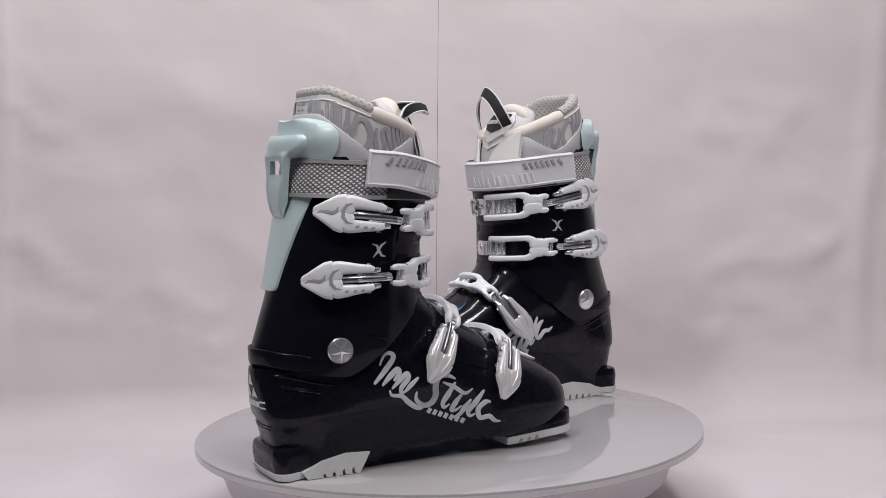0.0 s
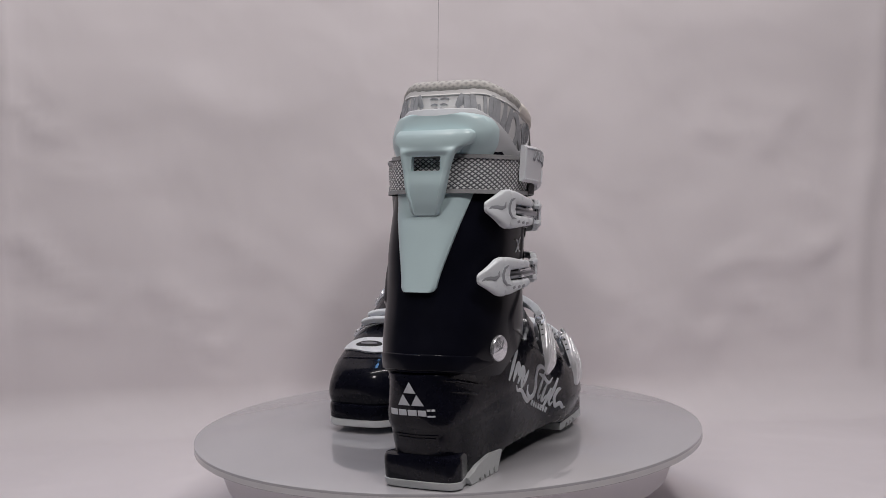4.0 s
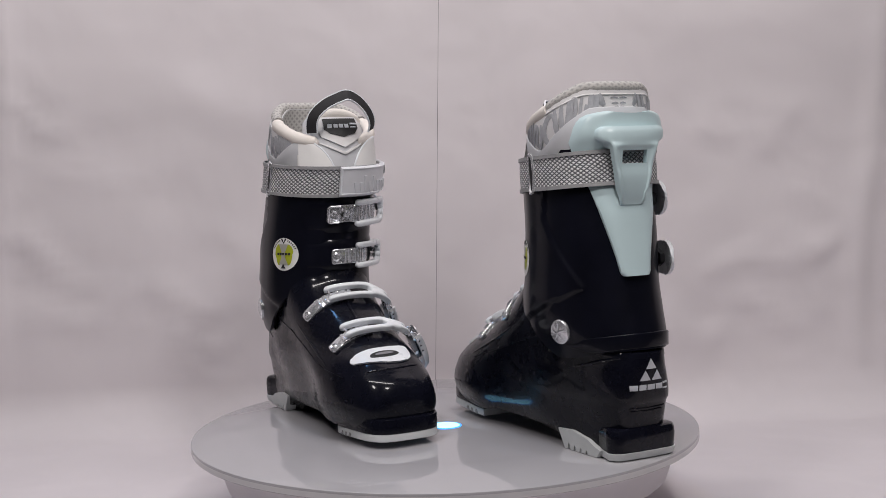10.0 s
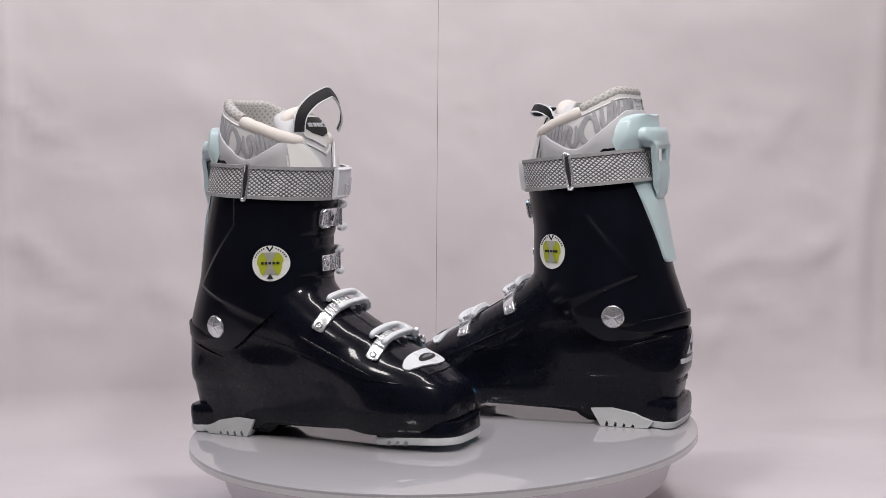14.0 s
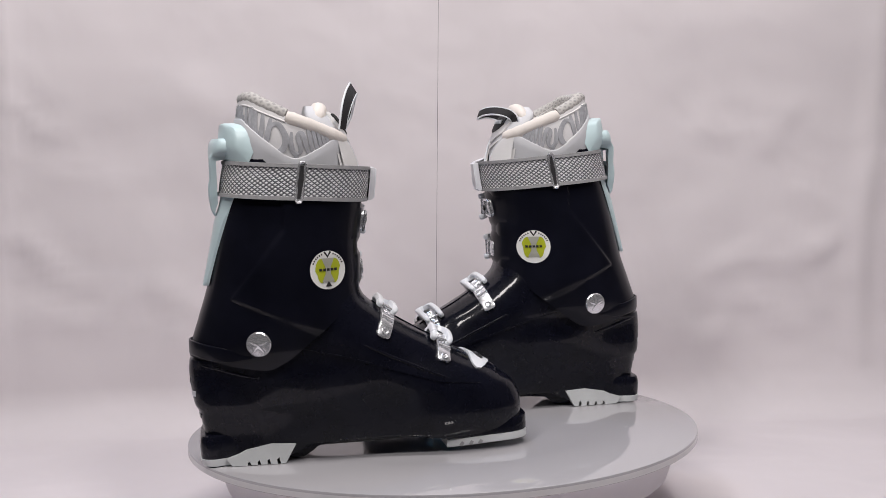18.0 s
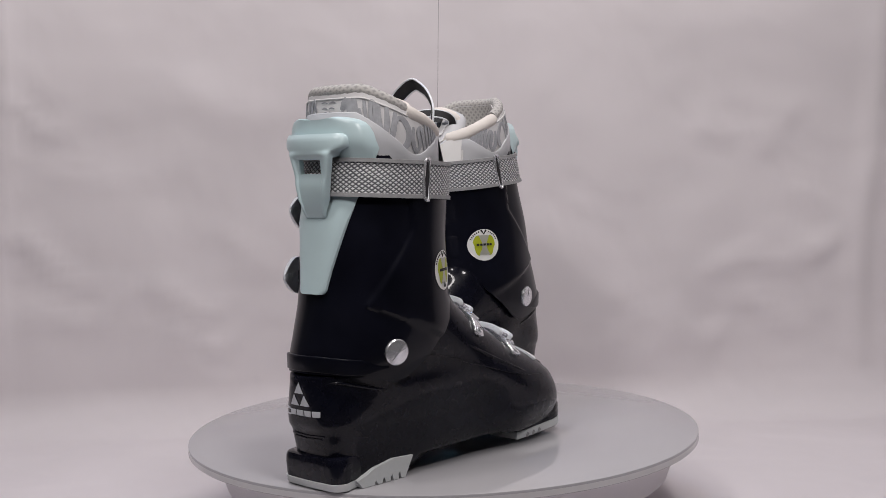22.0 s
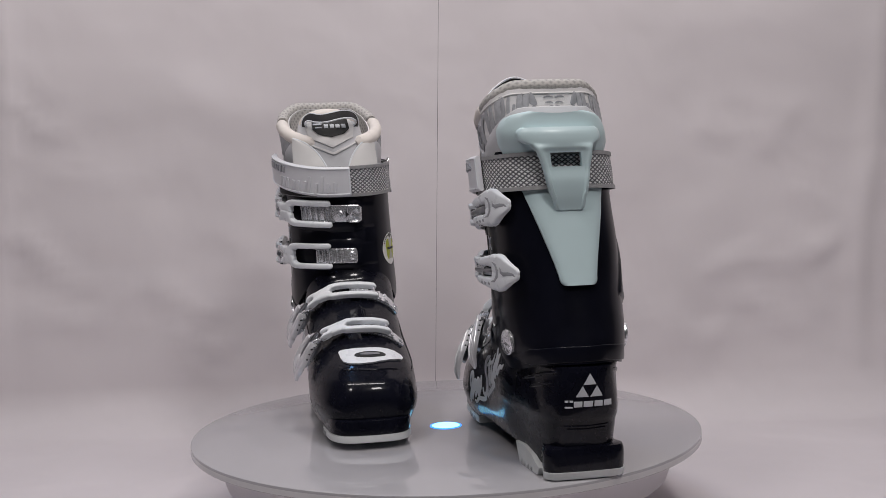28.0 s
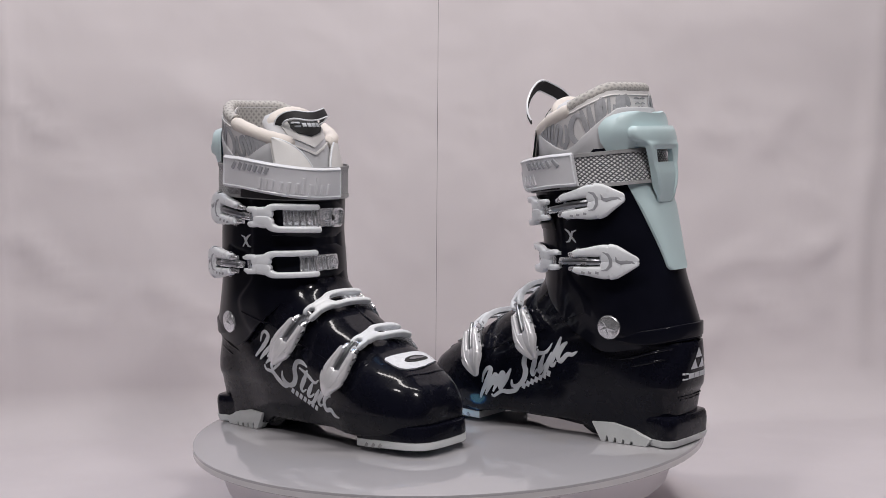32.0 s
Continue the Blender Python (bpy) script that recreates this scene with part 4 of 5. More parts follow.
# ---- boot: whole ----
def ski_boot(side, loop_style, label):
    boot = new("ski_boot")
    tagged(boot, label, "ski boot", "pair of ski boots")
    part("lower_shell", SHELL_MESH, BLACK, boot, "glossy black plastic lower shell", side, 50)
    part("cuff", CUFF_MESH, CUFFBLACK, boot, "black plastic cuff", side, 30)

    # sole: black heel and toe blocks with white treads
    def heel_outline(front, back, w):
        corner = [(back + 13 - 13 * math.sin(t), w - 12 + 12 * math.cos(t)) for t in [math.pi / 2 * k / 6 for k in range(7)]]
        half = [(front, w - 9), (-100, w - 7), (-130, w - 2.0)] + corner + [(back - 1, (w - 12) * 0.4)]
        return half + [(x, -y) for x, y in reversed(half)]
    m = Build()
    rows = []
    for z, front, back, w in ((2.5, -44, -146.5, 37), (4, -42, -147.5, 38.5), (9, -34, -148.7, 39.6), (22, -20, -149.5, 40), (28, -16, -149, 39.8), (31, -16, -148, 38.6), (32, -16, -146, 36)):
        rows.append([(x, y, z) for x, y in heel_outline(front, back, w)])
    m.grid(rows, wrap=True)
    m.cap(rows[0])
    m.cap(rows[-1])
    part("heel_block", m, BLACK, boot, "black heel block", side)
    m = Build()
    rows = [[(x, y, z) for x, y in heel_outline(-99, back, w)] for z, back, w in ((0.2, -145, 37.6), (1.2, -147.5, 39.6), (6, -149.2, 40.2), (8.2, -149.8, 40.2), (8.4, -148.5, 38.6))]
    m.grid(rows, wrap=True)
    m.cap(rows[0])
    m.cap(rows[-1])
    wedge = [(-124, 8.0), (-112, 11.5), (-103, 16), (-78, 21), (-53, 19.8), (-64, 0.2)]
    for k in range(4):
        x0 = -69 - 10 * k
        wedge += [(x0, 0.2), (x0 - 1.6, 7.0 - k), (x0 - 3.8, 4.8 - k * 0.7), (x0 - 3.4, 0.2)]
    wedge += [(-118, 0.2)]
    for sg in (1, -1):
        flank = lambda x: 40.6 + 0.05 * (x + 124)
        m.cap([(x, sg * flank(x), z) for x, z in wedge])
        m.cap([(x, sg * 30.2, z) for x, z in wedge])
        m.grid([[(x, sg * flank(x), z) for x, z in wedge], [(x, sg * 30.2, z) for x, z in wedge]], wrap=True)
    part("heel_tread", m, SOLE, boot, "white rubber heel tread", side, 30)

    def toe_outline(g):
        pts = [(104, 45 * g), (125, 46.5 * g), (150, 45.5 * g)]
        pts += [(157 + 39 * g * math.sin(a), 45 * g * math.cos(a) ** 0.5) for a in [math.pi / 2 * i / 9 for i in range(1, 9)]]
        return pts + [(196.5, 0)] + [(x, -y) for x, y in reversed(pts)]
    part("toe_block", Build().prism(toe_outline(1.0), 8.0, 25, 2.0), BLACK, boot, "black toe lug", side)
    toe = part("toe_tread", Build().prism(toe_outline(1.004), 0.2, 8.2, 1.2), SOLE, boot, "white rubber toe tread", side)
    # grey bars set on the tread, for the shade in its nicks
    for sg in (1, -1):
        for x in (118, 128, 138):
            nick = Build().sweep([Vector((x, sg * 45.8, 0.4)), Vector((x + 3, sg * 46.0, 4.2))], [Vector((0, sg, 0))] * 2, 3.4, 1.2)
            part("tread_nick_shade", nick, HEM, toe, "", side)
    part("sole_plate", Build().prism([(-40, -30), (20, -29), (70, -33), (112, -36), (112, 36), (70, 33), (20, 29), (-40, 30)], 13.5, 20, 1.5), GROOVE, boot, "matt black sole underside", side)
    # raised band round the foot of the cuff at the heel
    arc = [math.pi + 1.25 * (k - 10) / 10 for k in range(21)]
    pts = [cuff_point(a, 121 - 7 * smooth(0.2, 1.2, abs(a - math.pi)), -0.2) for a in arc]
    ups = [(q - Vector((-95, 0, q.z))).normalized() for q in pts]
    m = Build().sweep(pts, ups, [4 + 11 * (1 - smooth(0.7, 1.0, abs(k - 10) / 10)) for k in range(21)], [0.4 + 1.7 * (1 - smooth(0.5, 1.0, abs(k - 10) / 10)) for k in range(21)], 0.5)
    part("heel_band", m, CUFFBLACK, boot, "raised black band at the foot of the cuff", side, 40)
    # rivets at the ankle
    for put, c in ((on_outer, (-87, 126)), (on_inner, (-87, 127))):
        m = Build()
        rows = []
        p0, nrm = put(*c, 0)
        u = Vector((1, 0, 0)) - nrm * nrm.x
        u.normalize()
        v = nrm.cross(u)
        for r, h in ((12.6, -1), (12.6, 1.2), (11.6, 2.4), (10.2, 2.6), (7, 3.3), (3.5, 3.7), (0.3, 3.8)):
            rows.append([p0 + (u * math.cos(2 * math.pi * k / 30) + v * math.sin(2 * math.pi * k / 30)) * r * (1 - (0.16 if r < 8 and k % 6 < 3 else 0)) + nrm * h for k in range(30)])
        m.grid(rows, wrap=True)
        rivet = part("pivot_rivet", m, CHROME, boot, "domed chrome pivot rivet", side)
        star = Build()
        tip = p0 + nrm * 4.8
        rim = [p0 + (u * math.sin(math.pi * k / 5) + v * math.cos(math.pi * k / 5)) * (10.2 if k % 2 == 0 else 4.6) + nrm * (2.7 if k % 2 == 0 else 3.4) for k in range(10)]
        for k in range(10):
            star.cap([rim[k], rim[(k + 1) % 10], tip])
        part("rivet_star", star, CHROME, rivet, "raised star on the rivet", side, 5)

    # upper buckles across the cuff
    both = (CUFF_TREE, SHELL_TREE)
    f1 = Fan((-40, 0, 245), (1, 0, 0), both, 0.03)
    f2 = Fan((-40, 0, 194), (1, 0, 0), both, 0.02)
    for f, hinge, tip, z in ((f1, (-44, 71, 252), (-110, 59, 262), 247), (f2, (-58, 75, 195), (-124, 60, 195.5), 194)):
        lever(boot, hinge, tip, (0.10, 1, 0.06), 19.0, side)
    wire(boot, (-60, 71, 253), (-24, 68, 248), 2.5, side)
    wire(boot, (-74, 76, 196), (-38, 73, 195), 2.5, side)
    bail(boot, f1, 78, 13, 2, 0, 12.5, 6.6, side, 2.0)
    bail(boot, f2, 86, 17, 0, 0, 12.0, 6.4, side, 1.5)
    ladder(boot, f1, -16, 46, 0, 0, 21, 6, 0.42, side, ((0.09, 6.5), (0.32, 4.0)), 1.2)
    ladder(boot, f2, -10, 34, 0, 0, 18, 5, 0.3, side, ((0.12, 5.5),), 0.8)

    # lower buckles over the instep and the toes
    f3 = Fan((12, 0, 92), (0.55, 0, 0.84), (SHELL_TREE,), 0.0)
    f4 = Fan((84, 0, 58), (0.40, 0, 0.92), (SHELL_TREE,), 0.0)
    lever(boot, (31, 60, 132), (3, 77, 88), (0.25, 0.9, 0.35), 15.5, side, PEARL, False)
    lever(boot, (104.5, 55, 106), (86, 76.5, 61), (0.25, 0.88, 0.40), 15.5, side, PEARL, False)
    wire(boot, (24, 60, 122), f3.at(41, 3, 8)[0], 4.0, side)
    wire(boot, (100, 60, 96), f4.at(37, 3, 8)[0], 4.0, side)
    bail(boot, f3, 43, -22, 3, 4, 8.8, 6.0, side, 1.0)
    bail(boot, f4, 39, -29, 3, 6, 8.8, 6.0, side, 1.0)
    ladder(boot, f3, -50, 4, -4, 4, 15, 6, 0.30, side, ((0.1, 4.0),))
    ladder(boot, f4, -49, 0, -2, 5, 15, 6, 0.30, side, ((0.1, 4.0),))

    # front overlap of the cuff and seams of the shell
    for z0, z1 in ((178, 214), (222, 262)):
        rows = []
        for i in range(9):
            z = z0 + (z1 - z0) * i / 8
            rows.append([cuff_point(radians(a), z + (6 * smooth(20, 70, a) if i in (0, 8) else 0), 2.6 if 0 < i < 8 else 0.5) for a in range(-34, 71, 4)])
        part("overlap_flap", Build().grid(rows), CUFFBLACK, boot, "", side)
    for put, pts in ((on_inner, ((18, 120), (48, 105), (80, 90), (112, 76))), (on_inner, ((-146, 104), (-130, 101), (-106, 94), (-84, 89))), (on_outer, ((-146, 104), (-130, 101), (-106, 94), (-84, 89))), (on_outer, ((-140, 93), (-118, 88), (-100, 83)))):
        m = Build()
        fine = []
        for k in range(len(pts) - 1):
            fine += [put(pts[k][0] + (pts[k + 1][0] - pts[k][0]) * i / 8, pts[k][1] + (pts[k + 1][1] - pts[k][1]) * i / 8, -0.5)[0] for i in range(8)]
        m.tube(fine, [0.4 + 1.5 * math.sin(math.pi * i / (len(fine) - 1)) ** 0.5 for i in range(len(fine))], 10)
        part("shell_crease", m, BLACK, boot, "", side)
    for put, pts in ((on_inner, ((-40, 118), (0, 108), (50, 92), (98, 76), (140, 70))), (on_outer, ((-60, 140), (-36, 132), (-10, 122))), (on_outer, ((0, 118), (30, 107), (70, 92), (100, 84)))):
        m = Build()
        stroke(m, put, list(pts), [0.5, 2.0, 2.4, 1.6, 0.4][: len(pts)] if len(pts) > 3 else [0.5, 2.0, 0.5], 0.9)
        part("shell_seam", m, BLACK, boot, "", side)
    for dz, a in ((0, 6), (1, 9)):
        m = Build()
        stroke(m, on_back, [(-28 + a, 52 - 3 * dz), (0, 51 - 3 * dz), (28 - a, 52 - 3 * dz)], 1.6, 0.9)
        part("heel_ridge", m, BLACK, boot, "", side)

    m = Build()
    got = [on_top(x, -4 - 0.05 * (x - 30), -0.4) for x in range(34, 122, 6)]
    m.sweep([q[0] for q in got], [q[1] for q in got], [1.0] + [3.4] * (len(got) - 2) + [1.0], 1.6, bevel=0.5)
    part("overlap_edge", m, BLACK, boot, "raised edge of the shell overlap", side)
    m = Build()
    got = [on_top(165.5 - 0.006 * (y + 3) ** 2, y, -0.5) for y in range(-32, 31, 5)]
    m.sweep([q[0] for q in got], [q[1] for q in got], [0.8] + [3.2] * (len(got) - 2) + [0.8], 1.5, bevel=0.6)
    part("toe_lip", m, BLACK, boot, "moulded lip over the toe", side)
    # white toe badge with a dark slot
    badge = [(138, -41), (143, -39), (149, -31), (154.5, -19), (158, -5), (158.5, 9), (156, 19), (150.5, 25), (143, 27.5), (132, 28.5), (130.5, 26.5), (133.5, 14), (134.5, 0), (134, -18), (133.5, -32), (135, -39)]
    b = part("toe_badge", patch(Build(), on_top, (145, -5), badge, 2.2, 4), WHITE, boot, "white oval toe badge", side)
    part("badge_slot", patch(Build(), on_top, (146, -4), ellipse(146, -4, 4.6, 17, 22), 2.9, 2), GROOVE, b, "dark slot", side)
    part("slot_inlay", patch(Build(), on_top, (146, -4), ellipse(146, -4, 1.9, 11, 16), 3.6, 2), STEEL, b, "", side)

    # printed marks: plain shapes in the colours of the print
    m = Build()
    for c, z in ((-6.9, 81), (6.9, 81), (0, 92.6)):
        patch(m, on_back, (c, z + 3.5), [(c - 6.3, z), (c + 6.3, z), (c, z + 10.6)], 0.6, 2, False)
    part("heel_emblem", m, INK, boot, "pale printed triangles", side)
    m = Build()
    for y, w in ((-23, 8), (-13.4, 8), (-3.8, 9), (6.6, 8)):
        stroke(m, on_back, [(y, 74), (y + w, 74)], 5.4, 0.6)
    for y in (15.5, 19.5):
        stroke(m, on_back, [(y, 76.8), (y + 3, 76.8)], 2.0, 0.6)
    stroke(m, on_back, [(15.5, 71.2), (22.5, 71.2)], 1.4, 0.6)
    part("heel_bars", m, INK, boot, "", side)
    script_marks(boot, side)
    m = Build()
    stroke(m, on_outer, [(-52, 227), (-47, 225), (-45, 220), (-42, 215), (-38, 214)], [0.8, 2.4, 3.0, 2.4, 0.8], 0.6)
    stroke(m, on_outer, [(-37, 228), (-42, 225), (-46, 219), (-51, 214)], [0.8, 2.4, 2.4, 0.8], 0.6)
    part("cuff_emblem", m, INK, boot, "small pale cross-shaped mark", side)

    # round sticker on the inner side
    c = (-15, 198)
    st = part("sticker", patch(Build(), on_inner, c, ellipse(*c, 18.5, 19.5, 32), 0.5, 4, False), STICKER, boot, "round white sticker with lime soles", side)
    m = Build()
    for dx in (-6.6, 6.6):
        patch(m, on_inner, (c[0] + dx, 198), [(c[0] + dx + 6.0 * math.cos(a) * (1.1 if math.sin(a) > 0 else 0.8), 197.5 + 12.5 * math.sin(a)) for a in [2 * math.pi * i / 20 for i in range(20)]], 0.8, 2, False)
    part("sole_print", m, LIME, st, "lime foot-sole print", side)
    m = Build()
    for lo, hi in ((201, 210), (194, 201), (186, 194)):
        wl, wh = (2.8 if lo > 190 else 6.5), (6.5 if hi == 210 else 2.8)
        patch(m, on_inner, (c[0], (lo + hi) / 2), [(c[0] - wl, lo), (c[0] + wl, lo), (c[0] + wh, hi), (c[0] - wh, hi)], 1.1, 2, False)
    part("sticker_band", m, FOIL, st, "silver foil band", side)
    m = Build()
    for k in range(5):
        stroke(m, on_inner, [(c[0] - 9 + 3.8 * k, 198.5), (c[0] - 6.2 + 3.8 * k, 198.5)], 2.6, 1.4)
    if side > 0:
        patch(m, on_inner, (c[0], 183), [(c[0] - 3.4, 181.3), (c[0] + 3.4, 181.3), (c[0], 187)], 1.4, 2, False)
    for k in range(16):
        a = radians(25 + 130 * k / 15)
        if abs(k - 7.5) > 1.6:
            p = (c[0] + 15.6 * math.cos(a), 198 + 16.4 * math.sin(a))
            stroke(m, on_inner, [p, (p[0] + 1.6 * math.cos(a), p[1] + 1.6 * math.sin(a))], 1.3, 0.9)
    stroke(m, on_inner, [(c[0] - 3.2, 216.5), (c[0], 211.5), (c[0] + 3.2, 216.5)], 2.0, 0.9)
    part("sticker_bars", m, GROOVE, st, "", side)

    m = Build()
    p, q, r = f1.at(-4, 0, 8.0), f1.at(-1, 3.2, 8.0), f1.at(-1, -3.2, 8.0)
    m.cap([p[0], q[0], r[0]])
    m.cap([v[0] - v[1] * 1.5 for v in (p, q, r)])
    m.grid([[v[0] for v in (p, q, r)], [v[0] - v[1] * 1.5 for v in (p, q, r)]], wrap=True)
    part("strip_arrow", m, GROOVE, boot, "small black arrow mark", side)

    # chrome end frame of the top strap
    for f, a, hw in ((f1, -9, 9.4),):
        m = Build()
        m.tube([f.at(a + da, w, 5.5)[0] for da, w in ((-7, -hw + 2), (-7, hw - 2), (-5, hw), (5, hw), (7, hw - 2), (7, -hw + 2), (5, -hw), (-5, -hw), (-7, -hw + 2))], 1.6, 8)
        part("end_frame", m, CHROME, boot, "chromed end frame", side)

    spoiler_parts(boot, side)
    liner_parts(boot, side, loop_style)
    strap_parts(boot, side)
    return boot


def script_marks(boot, side):
    """Flowing brush strokes along the outer side, with a row of small bars under them."""
    run, org, rise = Vector((0.925, -0.38)), Vector((-51, 88.5)), Vector((0.30, 0.95))
    if side > 0:     # the print falls towards the toe on the right foot, rises towards the heel on the left
        run, org, rise = Vector((-0.885, 0.434)), Vector((93, 29)), Vector((-0.16, 0.98))

    def at(u, v):
        p = org + run * u + rise * v
        return p.x, p.y
    m = Build()
    for pts, ws in (
        ([(3, 19), (4, 29), (9, 34), (15, 31), (10, 17), (1, 0)], [1.2, 2.6, 3.4, 4.4, 5.0, 2.0]),
        ([(10, 1), (16, 12), (22, 21), (25, 18), (21, 9)], [1.6, 5.0, 4.4, 4.4, 1.8]),
        ([(21, 1), (27, 11), (33, 20), (36, 16), (31, 5), (33, 0), (37, 4)], [1.4, 4.6, 3.8, 4.4, 4.2, 3.0, 1.2]),
        ([(36, 2), (41, 11), (47, 20)], [2.0, 4.6, 1.6]),
        ([(19, -1), (23, -5), (34, -3), (44, -7), (57, -9), (65, -1)], [1.2, 2.6, 3.6, 4.6, 4.0, 1.2]),
        ([(88, 30), (78, 31), (70, 27), (68, 18), (71, 9), (69, 0), (61, -5), (51, -2), (49, 6)], [1.2, 4.0, 4.8, 5.4, 5.8, 5.2, 4.2, 3.6, 1.2]),
        ([(75, 23), (89, 22), (103, 19), (110, 26)], [1.4, 3.8, 3.2, 1.0]),
        ([(89, 27), (85, 13), (82, 3), (85, -1), (90, 4)], [1.6, 5.4, 4.4, 2.6, 1.0]),
        ([(100, 17), (96, 7), (94, -1), (99, 0), (104, 6)], [1.8, 5.0, 4.0, 2.4, 1.2]),
        ([(112, 15), (108, 5), (104, -4), (97, -9)], [1.8, 5.0, 3.6, 1.2]),
        ([(123, 28), (118, 14), (113, 2), (117, -2), (121, 2)], [1.8, 5.4, 4.4, 2.6, 1.2]),
        ([(134, 18), (128, 16), (123, 7), (128, -1), (137, 3), (145, 0), (152, 1)], [1.4, 4.6, 4.6, 4.2, 4.2, 3.6, 0.8]),
    ):
        fine, wf = [], []
        for i in range(len(pts) - 1):
            for k in range(5):
                t = k / 5
                p0, p1, p2, p3 = (Vector(pts[max(0, min(len(pts) - 1, i + d))]) for d in (-1, 0, 1, 2))
                q = 0.5 * (2 * p1 + (p2 - p0) * t + (2 * p0 - 5 * p1 + 4 * p2 - p3) * t * t + (3 * p1 - p0 - 3 * p2 + p3) * t**3)
                fine.append(at(q.x, q.y))
                wf.append(1.2 * (ws[i] + (ws[i + 1] - ws[i]) * t))
        fine.append(at(*pts[-1]))
        wf.append(ws[-1])
        stroke(m, on_outer, fine, wf, 0.5)
    part("side_print", m, INK, boot, "pale flowing brush-stroke print", side)
    m = Build()
    for k in range(7):
        u = 69 + 6.8 * k
        stroke(m, on_outer, [at(u - 0.6, -11.2), at(u + 1.0, -5.8)], 4.4, 0.5)
    part("side_bars", m, INK, boot, "", side)


# ---- setting ----
def backdrop():
    prof = []
    R_ = 0.06
    for i in range(16):
        prof.append((-0.42 + (WALL_Y - R_ + 0.42) * i / 15, FLOOR))
    for i in range(1, 28):
        a = math.pi / 2 * i / 28
        prof.append((WALL_Y - R_ + R_ * math.sin(a), FLOOR + R_ - R_ * math.cos(a)))
    for i in range(120):
        prof.append((WALL_Y, FLOOR + R_ + 1.75 * i / 119))

    # single creases: from (x, z) to (x, z), height, width
    folds = [(0.3301, 0.09, 0.5301, 0.145, 0.0042, 0.011), (0.4, 0.135, 0.5301, 0.142, 0.0026, 0.008), (0.34, 0.31, 0.48, 0.312, 0.0018, 0.014), (0.3099, 0.275, 0.46, 0.285, 0.0018, 0.014),
             (0.2699, 0.005, 0.38, 0.04, 0.0026, 0.012), (0.2, 0.07, 0.3, 0.05, 0.0016, 0.014), (0.36, 0.055, 0.5, 0.035, 0.0022, 0.014), (0.44, 0.2, 0.5501, 0.17, 0.0018, 0.012),
             (-0.5699, 0.17, -0.42, 0.1, 0.0036, 0.018), (-0.5501, 0.05, -0.4, 0.085, 0.0034, 0.016), (-0.52, 0.235, -0.3099, 0.262, 0.0018, 0.016), (-0.4, 0.1, -0.26, 0.07, 0.0022, 0.014), (-0.38, 0.345, -0.1701, 0.32, 0.0018, 0.022),
             (-0.56, 0.335, -0.46, 0.305, 0.003, 0.01), (-0.36, 0.02, -0.2499, 0.04, 0.0026, 0.012), (-0.3, 0.18, -0.2099, 0.12, 0.0018, 0.012), (0.545, -0.1, 0.555, 0.6, 0.0048, 0.014), (-0.565, -0.1, -0.552, 0.6, 0.0048, 0.014)]

    def sheet(name, x0, x1, n, label, push):
        m = Build()
        rows = []
        for y, z in prof:
            row = []
            for j in range(n + 1):
                t = j / n
                x = x0 + (x1 - x0) * t
                up = smooth(FLOOR + 0.01, FLOOR + 0.09, z)
                d = 0.012 * noise.noise(Vector((x * 2.2, z * 1.4, 3 + push))) + 0.004 * noise.noise(Vector((x * 7, z * 5 + x * 4, 9 + push)))
                d += 0.006 * math.sin(9 * (z - 0.55 * x) + 3 * noise.noise(Vector((x * 2, z * 2, 1)))) * smooth(0.1, 0.5, x)
                for fx, fz, gx, gz, high, wide in folds:
                    t_ = ((x - fx) * (gx - fx) + (z - fz) * (gz - fz)) / ((gx - fx) ** 2 + (gz - fz) ** 2)
                    off = (x - fx) * (gz - fz) - (z - fz) * (gx - fx)
                    off = off / math.hypot(gx - fx, gz - fz) + 0.012 * math.sin(7 * t_)
                    d += 1.5 * high * math.exp(-(off / wide) ** 2) * smooth(-0.15, 0.25, t_) * (1 - smooth(0.75, 1.15, t_))
                row.append((x + (0.0385 * (z - 0.2) * (1 - smooth(0, 0.6, abs(x))) if up > 0 else 0), y - d * up, z + (1 - up) * 0.004 * noise.noise(Vector((x * 4, y * 4, 5)))))
            rows.append(row)
        m.grid(rows)
        ob = part(name, m, CLOTH, None, "", 1, 60, 1.0)
        return tagged(ob, label, "backdrop", "", "structure")
    sheet("backdrop_left", -1.7, -0.0028, 150, "off-white creased cloth backdrop sheet", 0)
    sheet("backdrop_right", -0.0024, 1.7, 150, "off-white creased cloth backdrop sheet", 0)


def room():
    for name, w, h, m in (
        ("wall_north", 3.6, 2.6, pose(0, 0.52, 1.2, 90)), ("wall_south", 3.6, 2.6, pose(0, -2.4, 1.2, 90)),
        ("wall_west", 3.4, 2.6, pose(-1.78, -0.8, 1.2, 90, 0, 90)), ("wall_east", 3.4, 2.6, pose(1.78, -0.8, 1.2, 90, 0, 90)),
        ("ceiling", 3.6, 3.4, pose(0, -0.8, 2.5)), ("floor", 3.6, 3.4, pose(0, -0.8, FLOOR - 0.04)),
    ):
        b = Build().prism([(-w / 2, -h / 2), (w / 2, -h / 2), (w / 2, h / 2), (-w / 2, h / 2)], -0.02, 0.02, 0.004)
        ob = part(name, b, ROOM, None, "", 1, 30, 1.0)
        ob.matrix_world = m
        tagged(ob, "plain dim painted room surface", "wall" if "wall" in name else name, "", "structure")


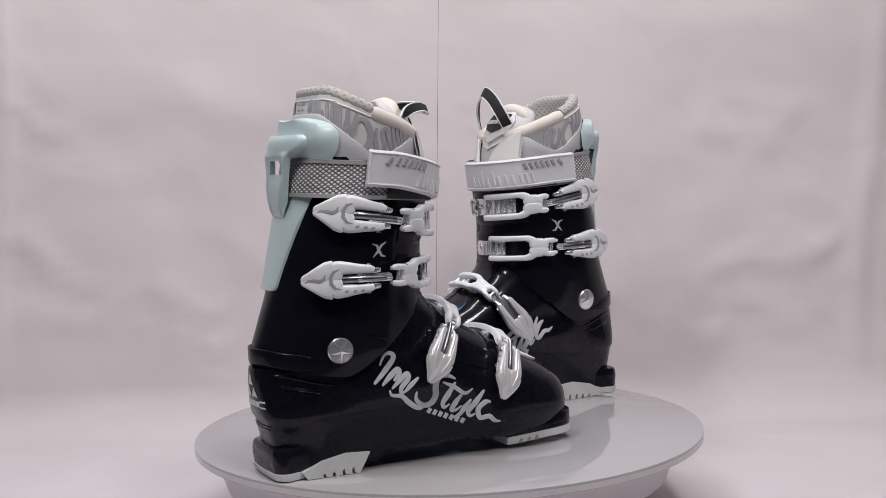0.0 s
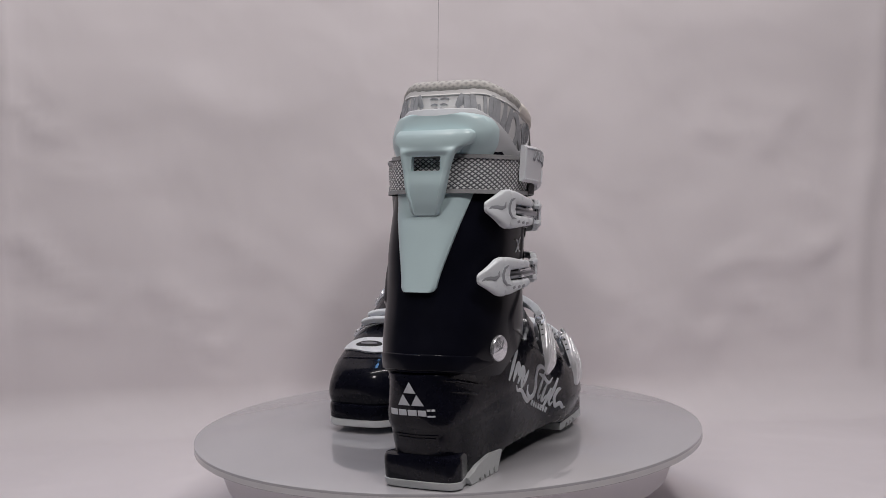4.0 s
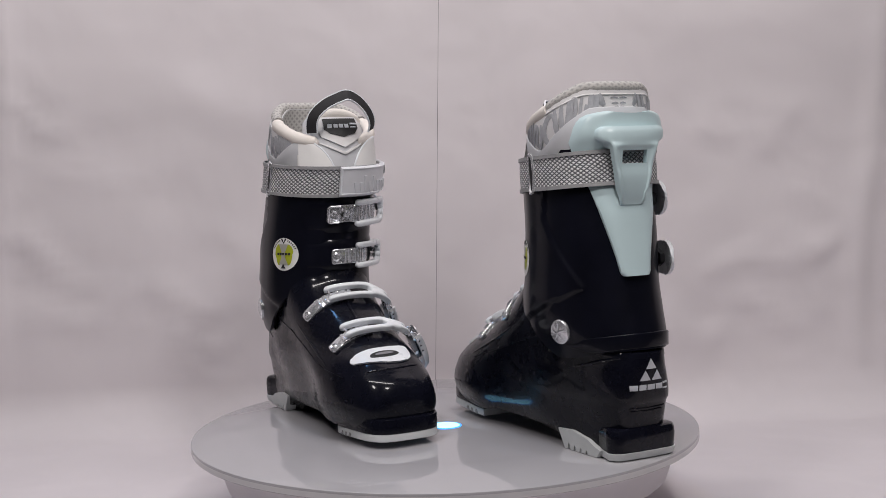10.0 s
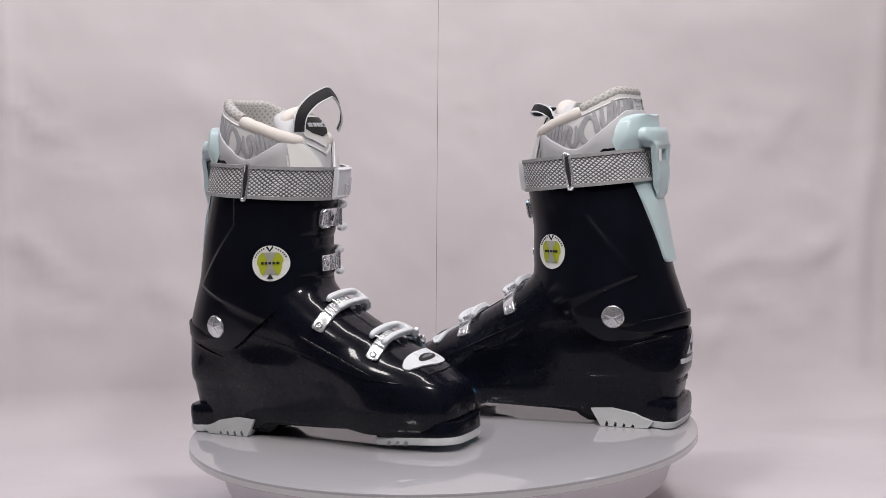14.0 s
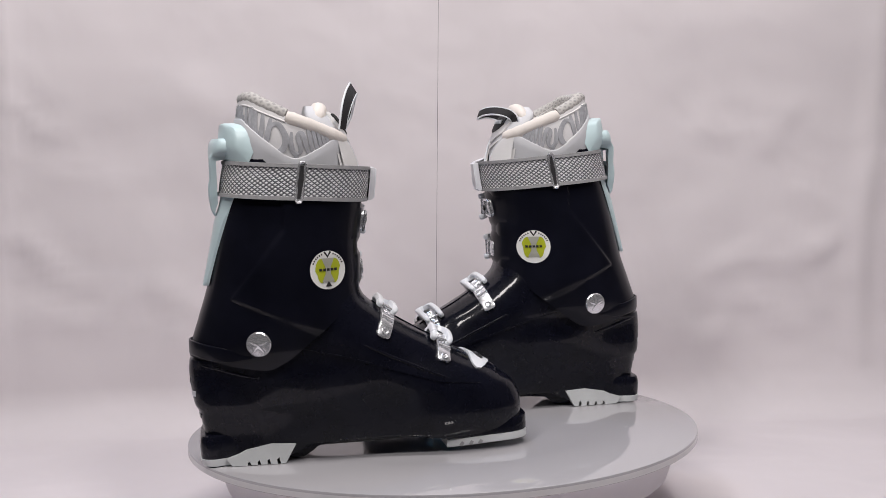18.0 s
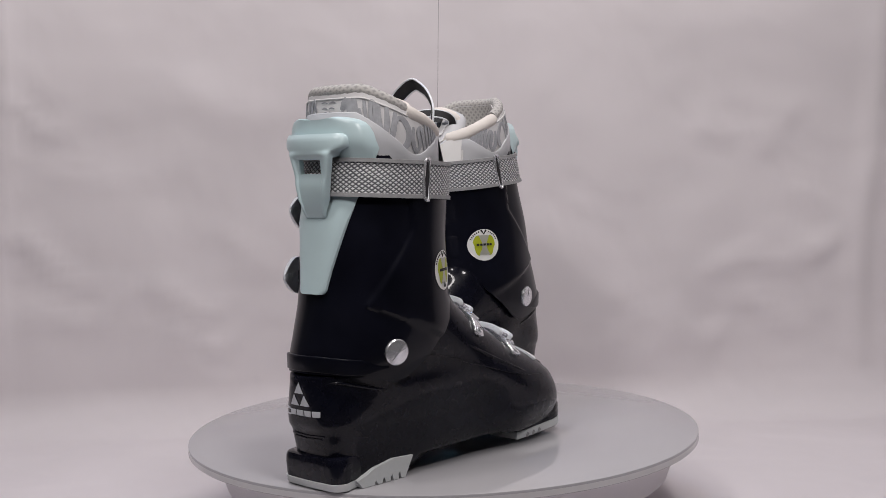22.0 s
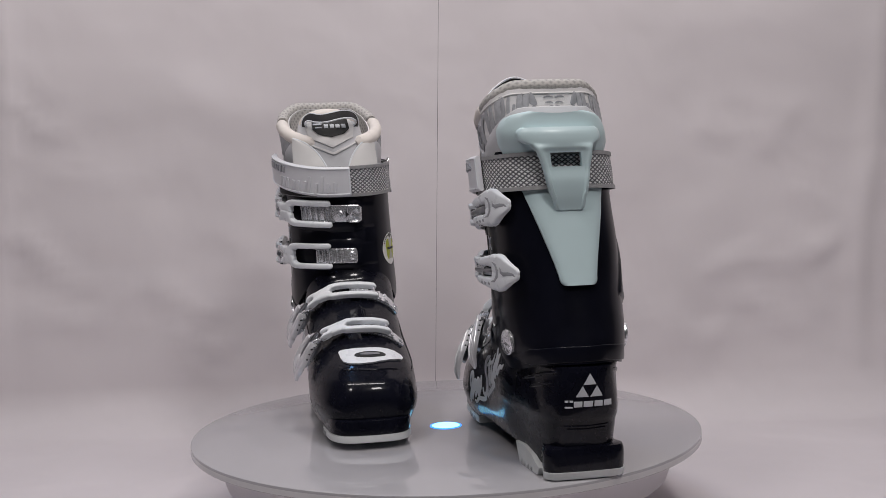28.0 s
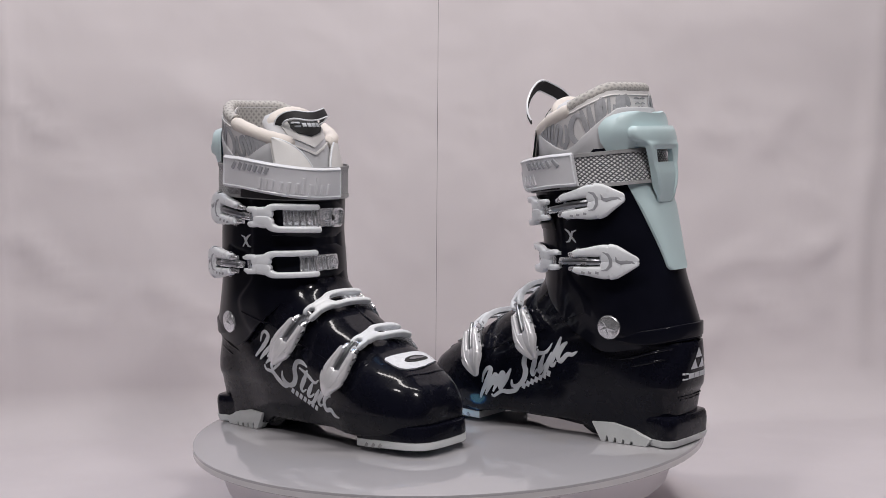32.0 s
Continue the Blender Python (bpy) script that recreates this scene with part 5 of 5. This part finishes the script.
def turntable():
    e = new("turntable")
    tagged(e, "round glossy white acrylic turntable disc, slowly turning", "turntable")
    rim = 0.2415
    n = 128

    # the disc sits three millimetres off the axle
    def ring(r, z, off=True):
        ex, ey = (0.0029, 0.0009) if off else (0, 0)
        return [(ex + r * math.cos(2 * math.pi * i / n), ey + r * math.sin(2 * math.pi * i / n), z) for i in range(n)]
    m = Build().grid([ring(0.010, -0.0002), ring(0.05, 0), ring(0.15, 0), ring(rim - 0.0012, 0), ring(rim - 0.0003, -0.0004), ring(rim, -0.0015), ring(rim, -0.0025)], wrap=True)
    part("disc", m, ACRYLIC, e, "glossy white acrylic disc", 1, 50, 1.0)
    m = Build().grid([ring(rim, -0.0025), ring(rim, -0.0072), ring(rim - 0.001, -0.008), ring(0.12, -0.008)], wrap=True)
    part("edge", m, EDGE, e, "pale acrylic edge", 1, 50, 1.0)
    m = Build().grid([ring(0.0136, 0.0002, False), ring(0.0132, 0.0005, False), ring(0.0005, 0.0007, False)], wrap=True)
    part("hub_light", m, HUBGLOW, e, "glowing blue-white light spot at the hub", 1, 60, 1.0)
    m = Build().grid([ring(0.0156, -0.0003, False), ring(0.0152, 0.0003, False), ring(0.0136, 0.0004, False)], wrap=True)
    part("hub_ring", m, HUBRING, e, "blue rim of the light spot", 1, 60, 1.0)
    b = Build().grid([ring(0.150, -0.045, False), ring(0.206, -0.045, False), ring(0.210, -0.042, False), ring(0.216, -0.024, False), ring(0.221, -0.013, False), ring(0.218, -0.0085, False), ring(0.01, -0.0085, False)], wrap=True)
    part("base", b, DRUM, e, "white drum base", 1, 40, 1.0)
    b = Build().grid([ring(0.148, FLOOR + 0.003, False), ring(0.152, FLOOR + 0.006, False), ring(0.152, -0.045, False)], wrap=True)
    part("foot", b, DRUM, e, "white foot under the drum", 1, 40, 1.0)
    return e


backdrop()
room()
TOP = turntable()
RIGHT = ski_boot(-1, "folded", "black ski boot with white buckles, pull loop folded down")
LEFT = ski_boot(1, "up", "black ski boot with white buckles, pull loop standing up")


def motions():
    """The disc and both boots turn together, about nine degrees a second."""
    def turn(t):
        return pose(0, 0, 0, 0, 0, 9.07244 * t - 0.936 * math.sin(math.pi * t / 32) + 0.130 * math.sin(2 * math.pi * t / 32))
    times = [0.5 * i for i in range(65)]
    for thing, home in ((TOP, pose(0, 0, 0)), (RIGHT, pose(-0.04097, -0.11183, 0.0003, 0, 0, 27.52)), (LEFT, pose(0.06186, 0.10866, 0.0003, 0, 0, 207.92))):
        walk(thing, [(t, turn(t) @ home) for t in times])


motions()
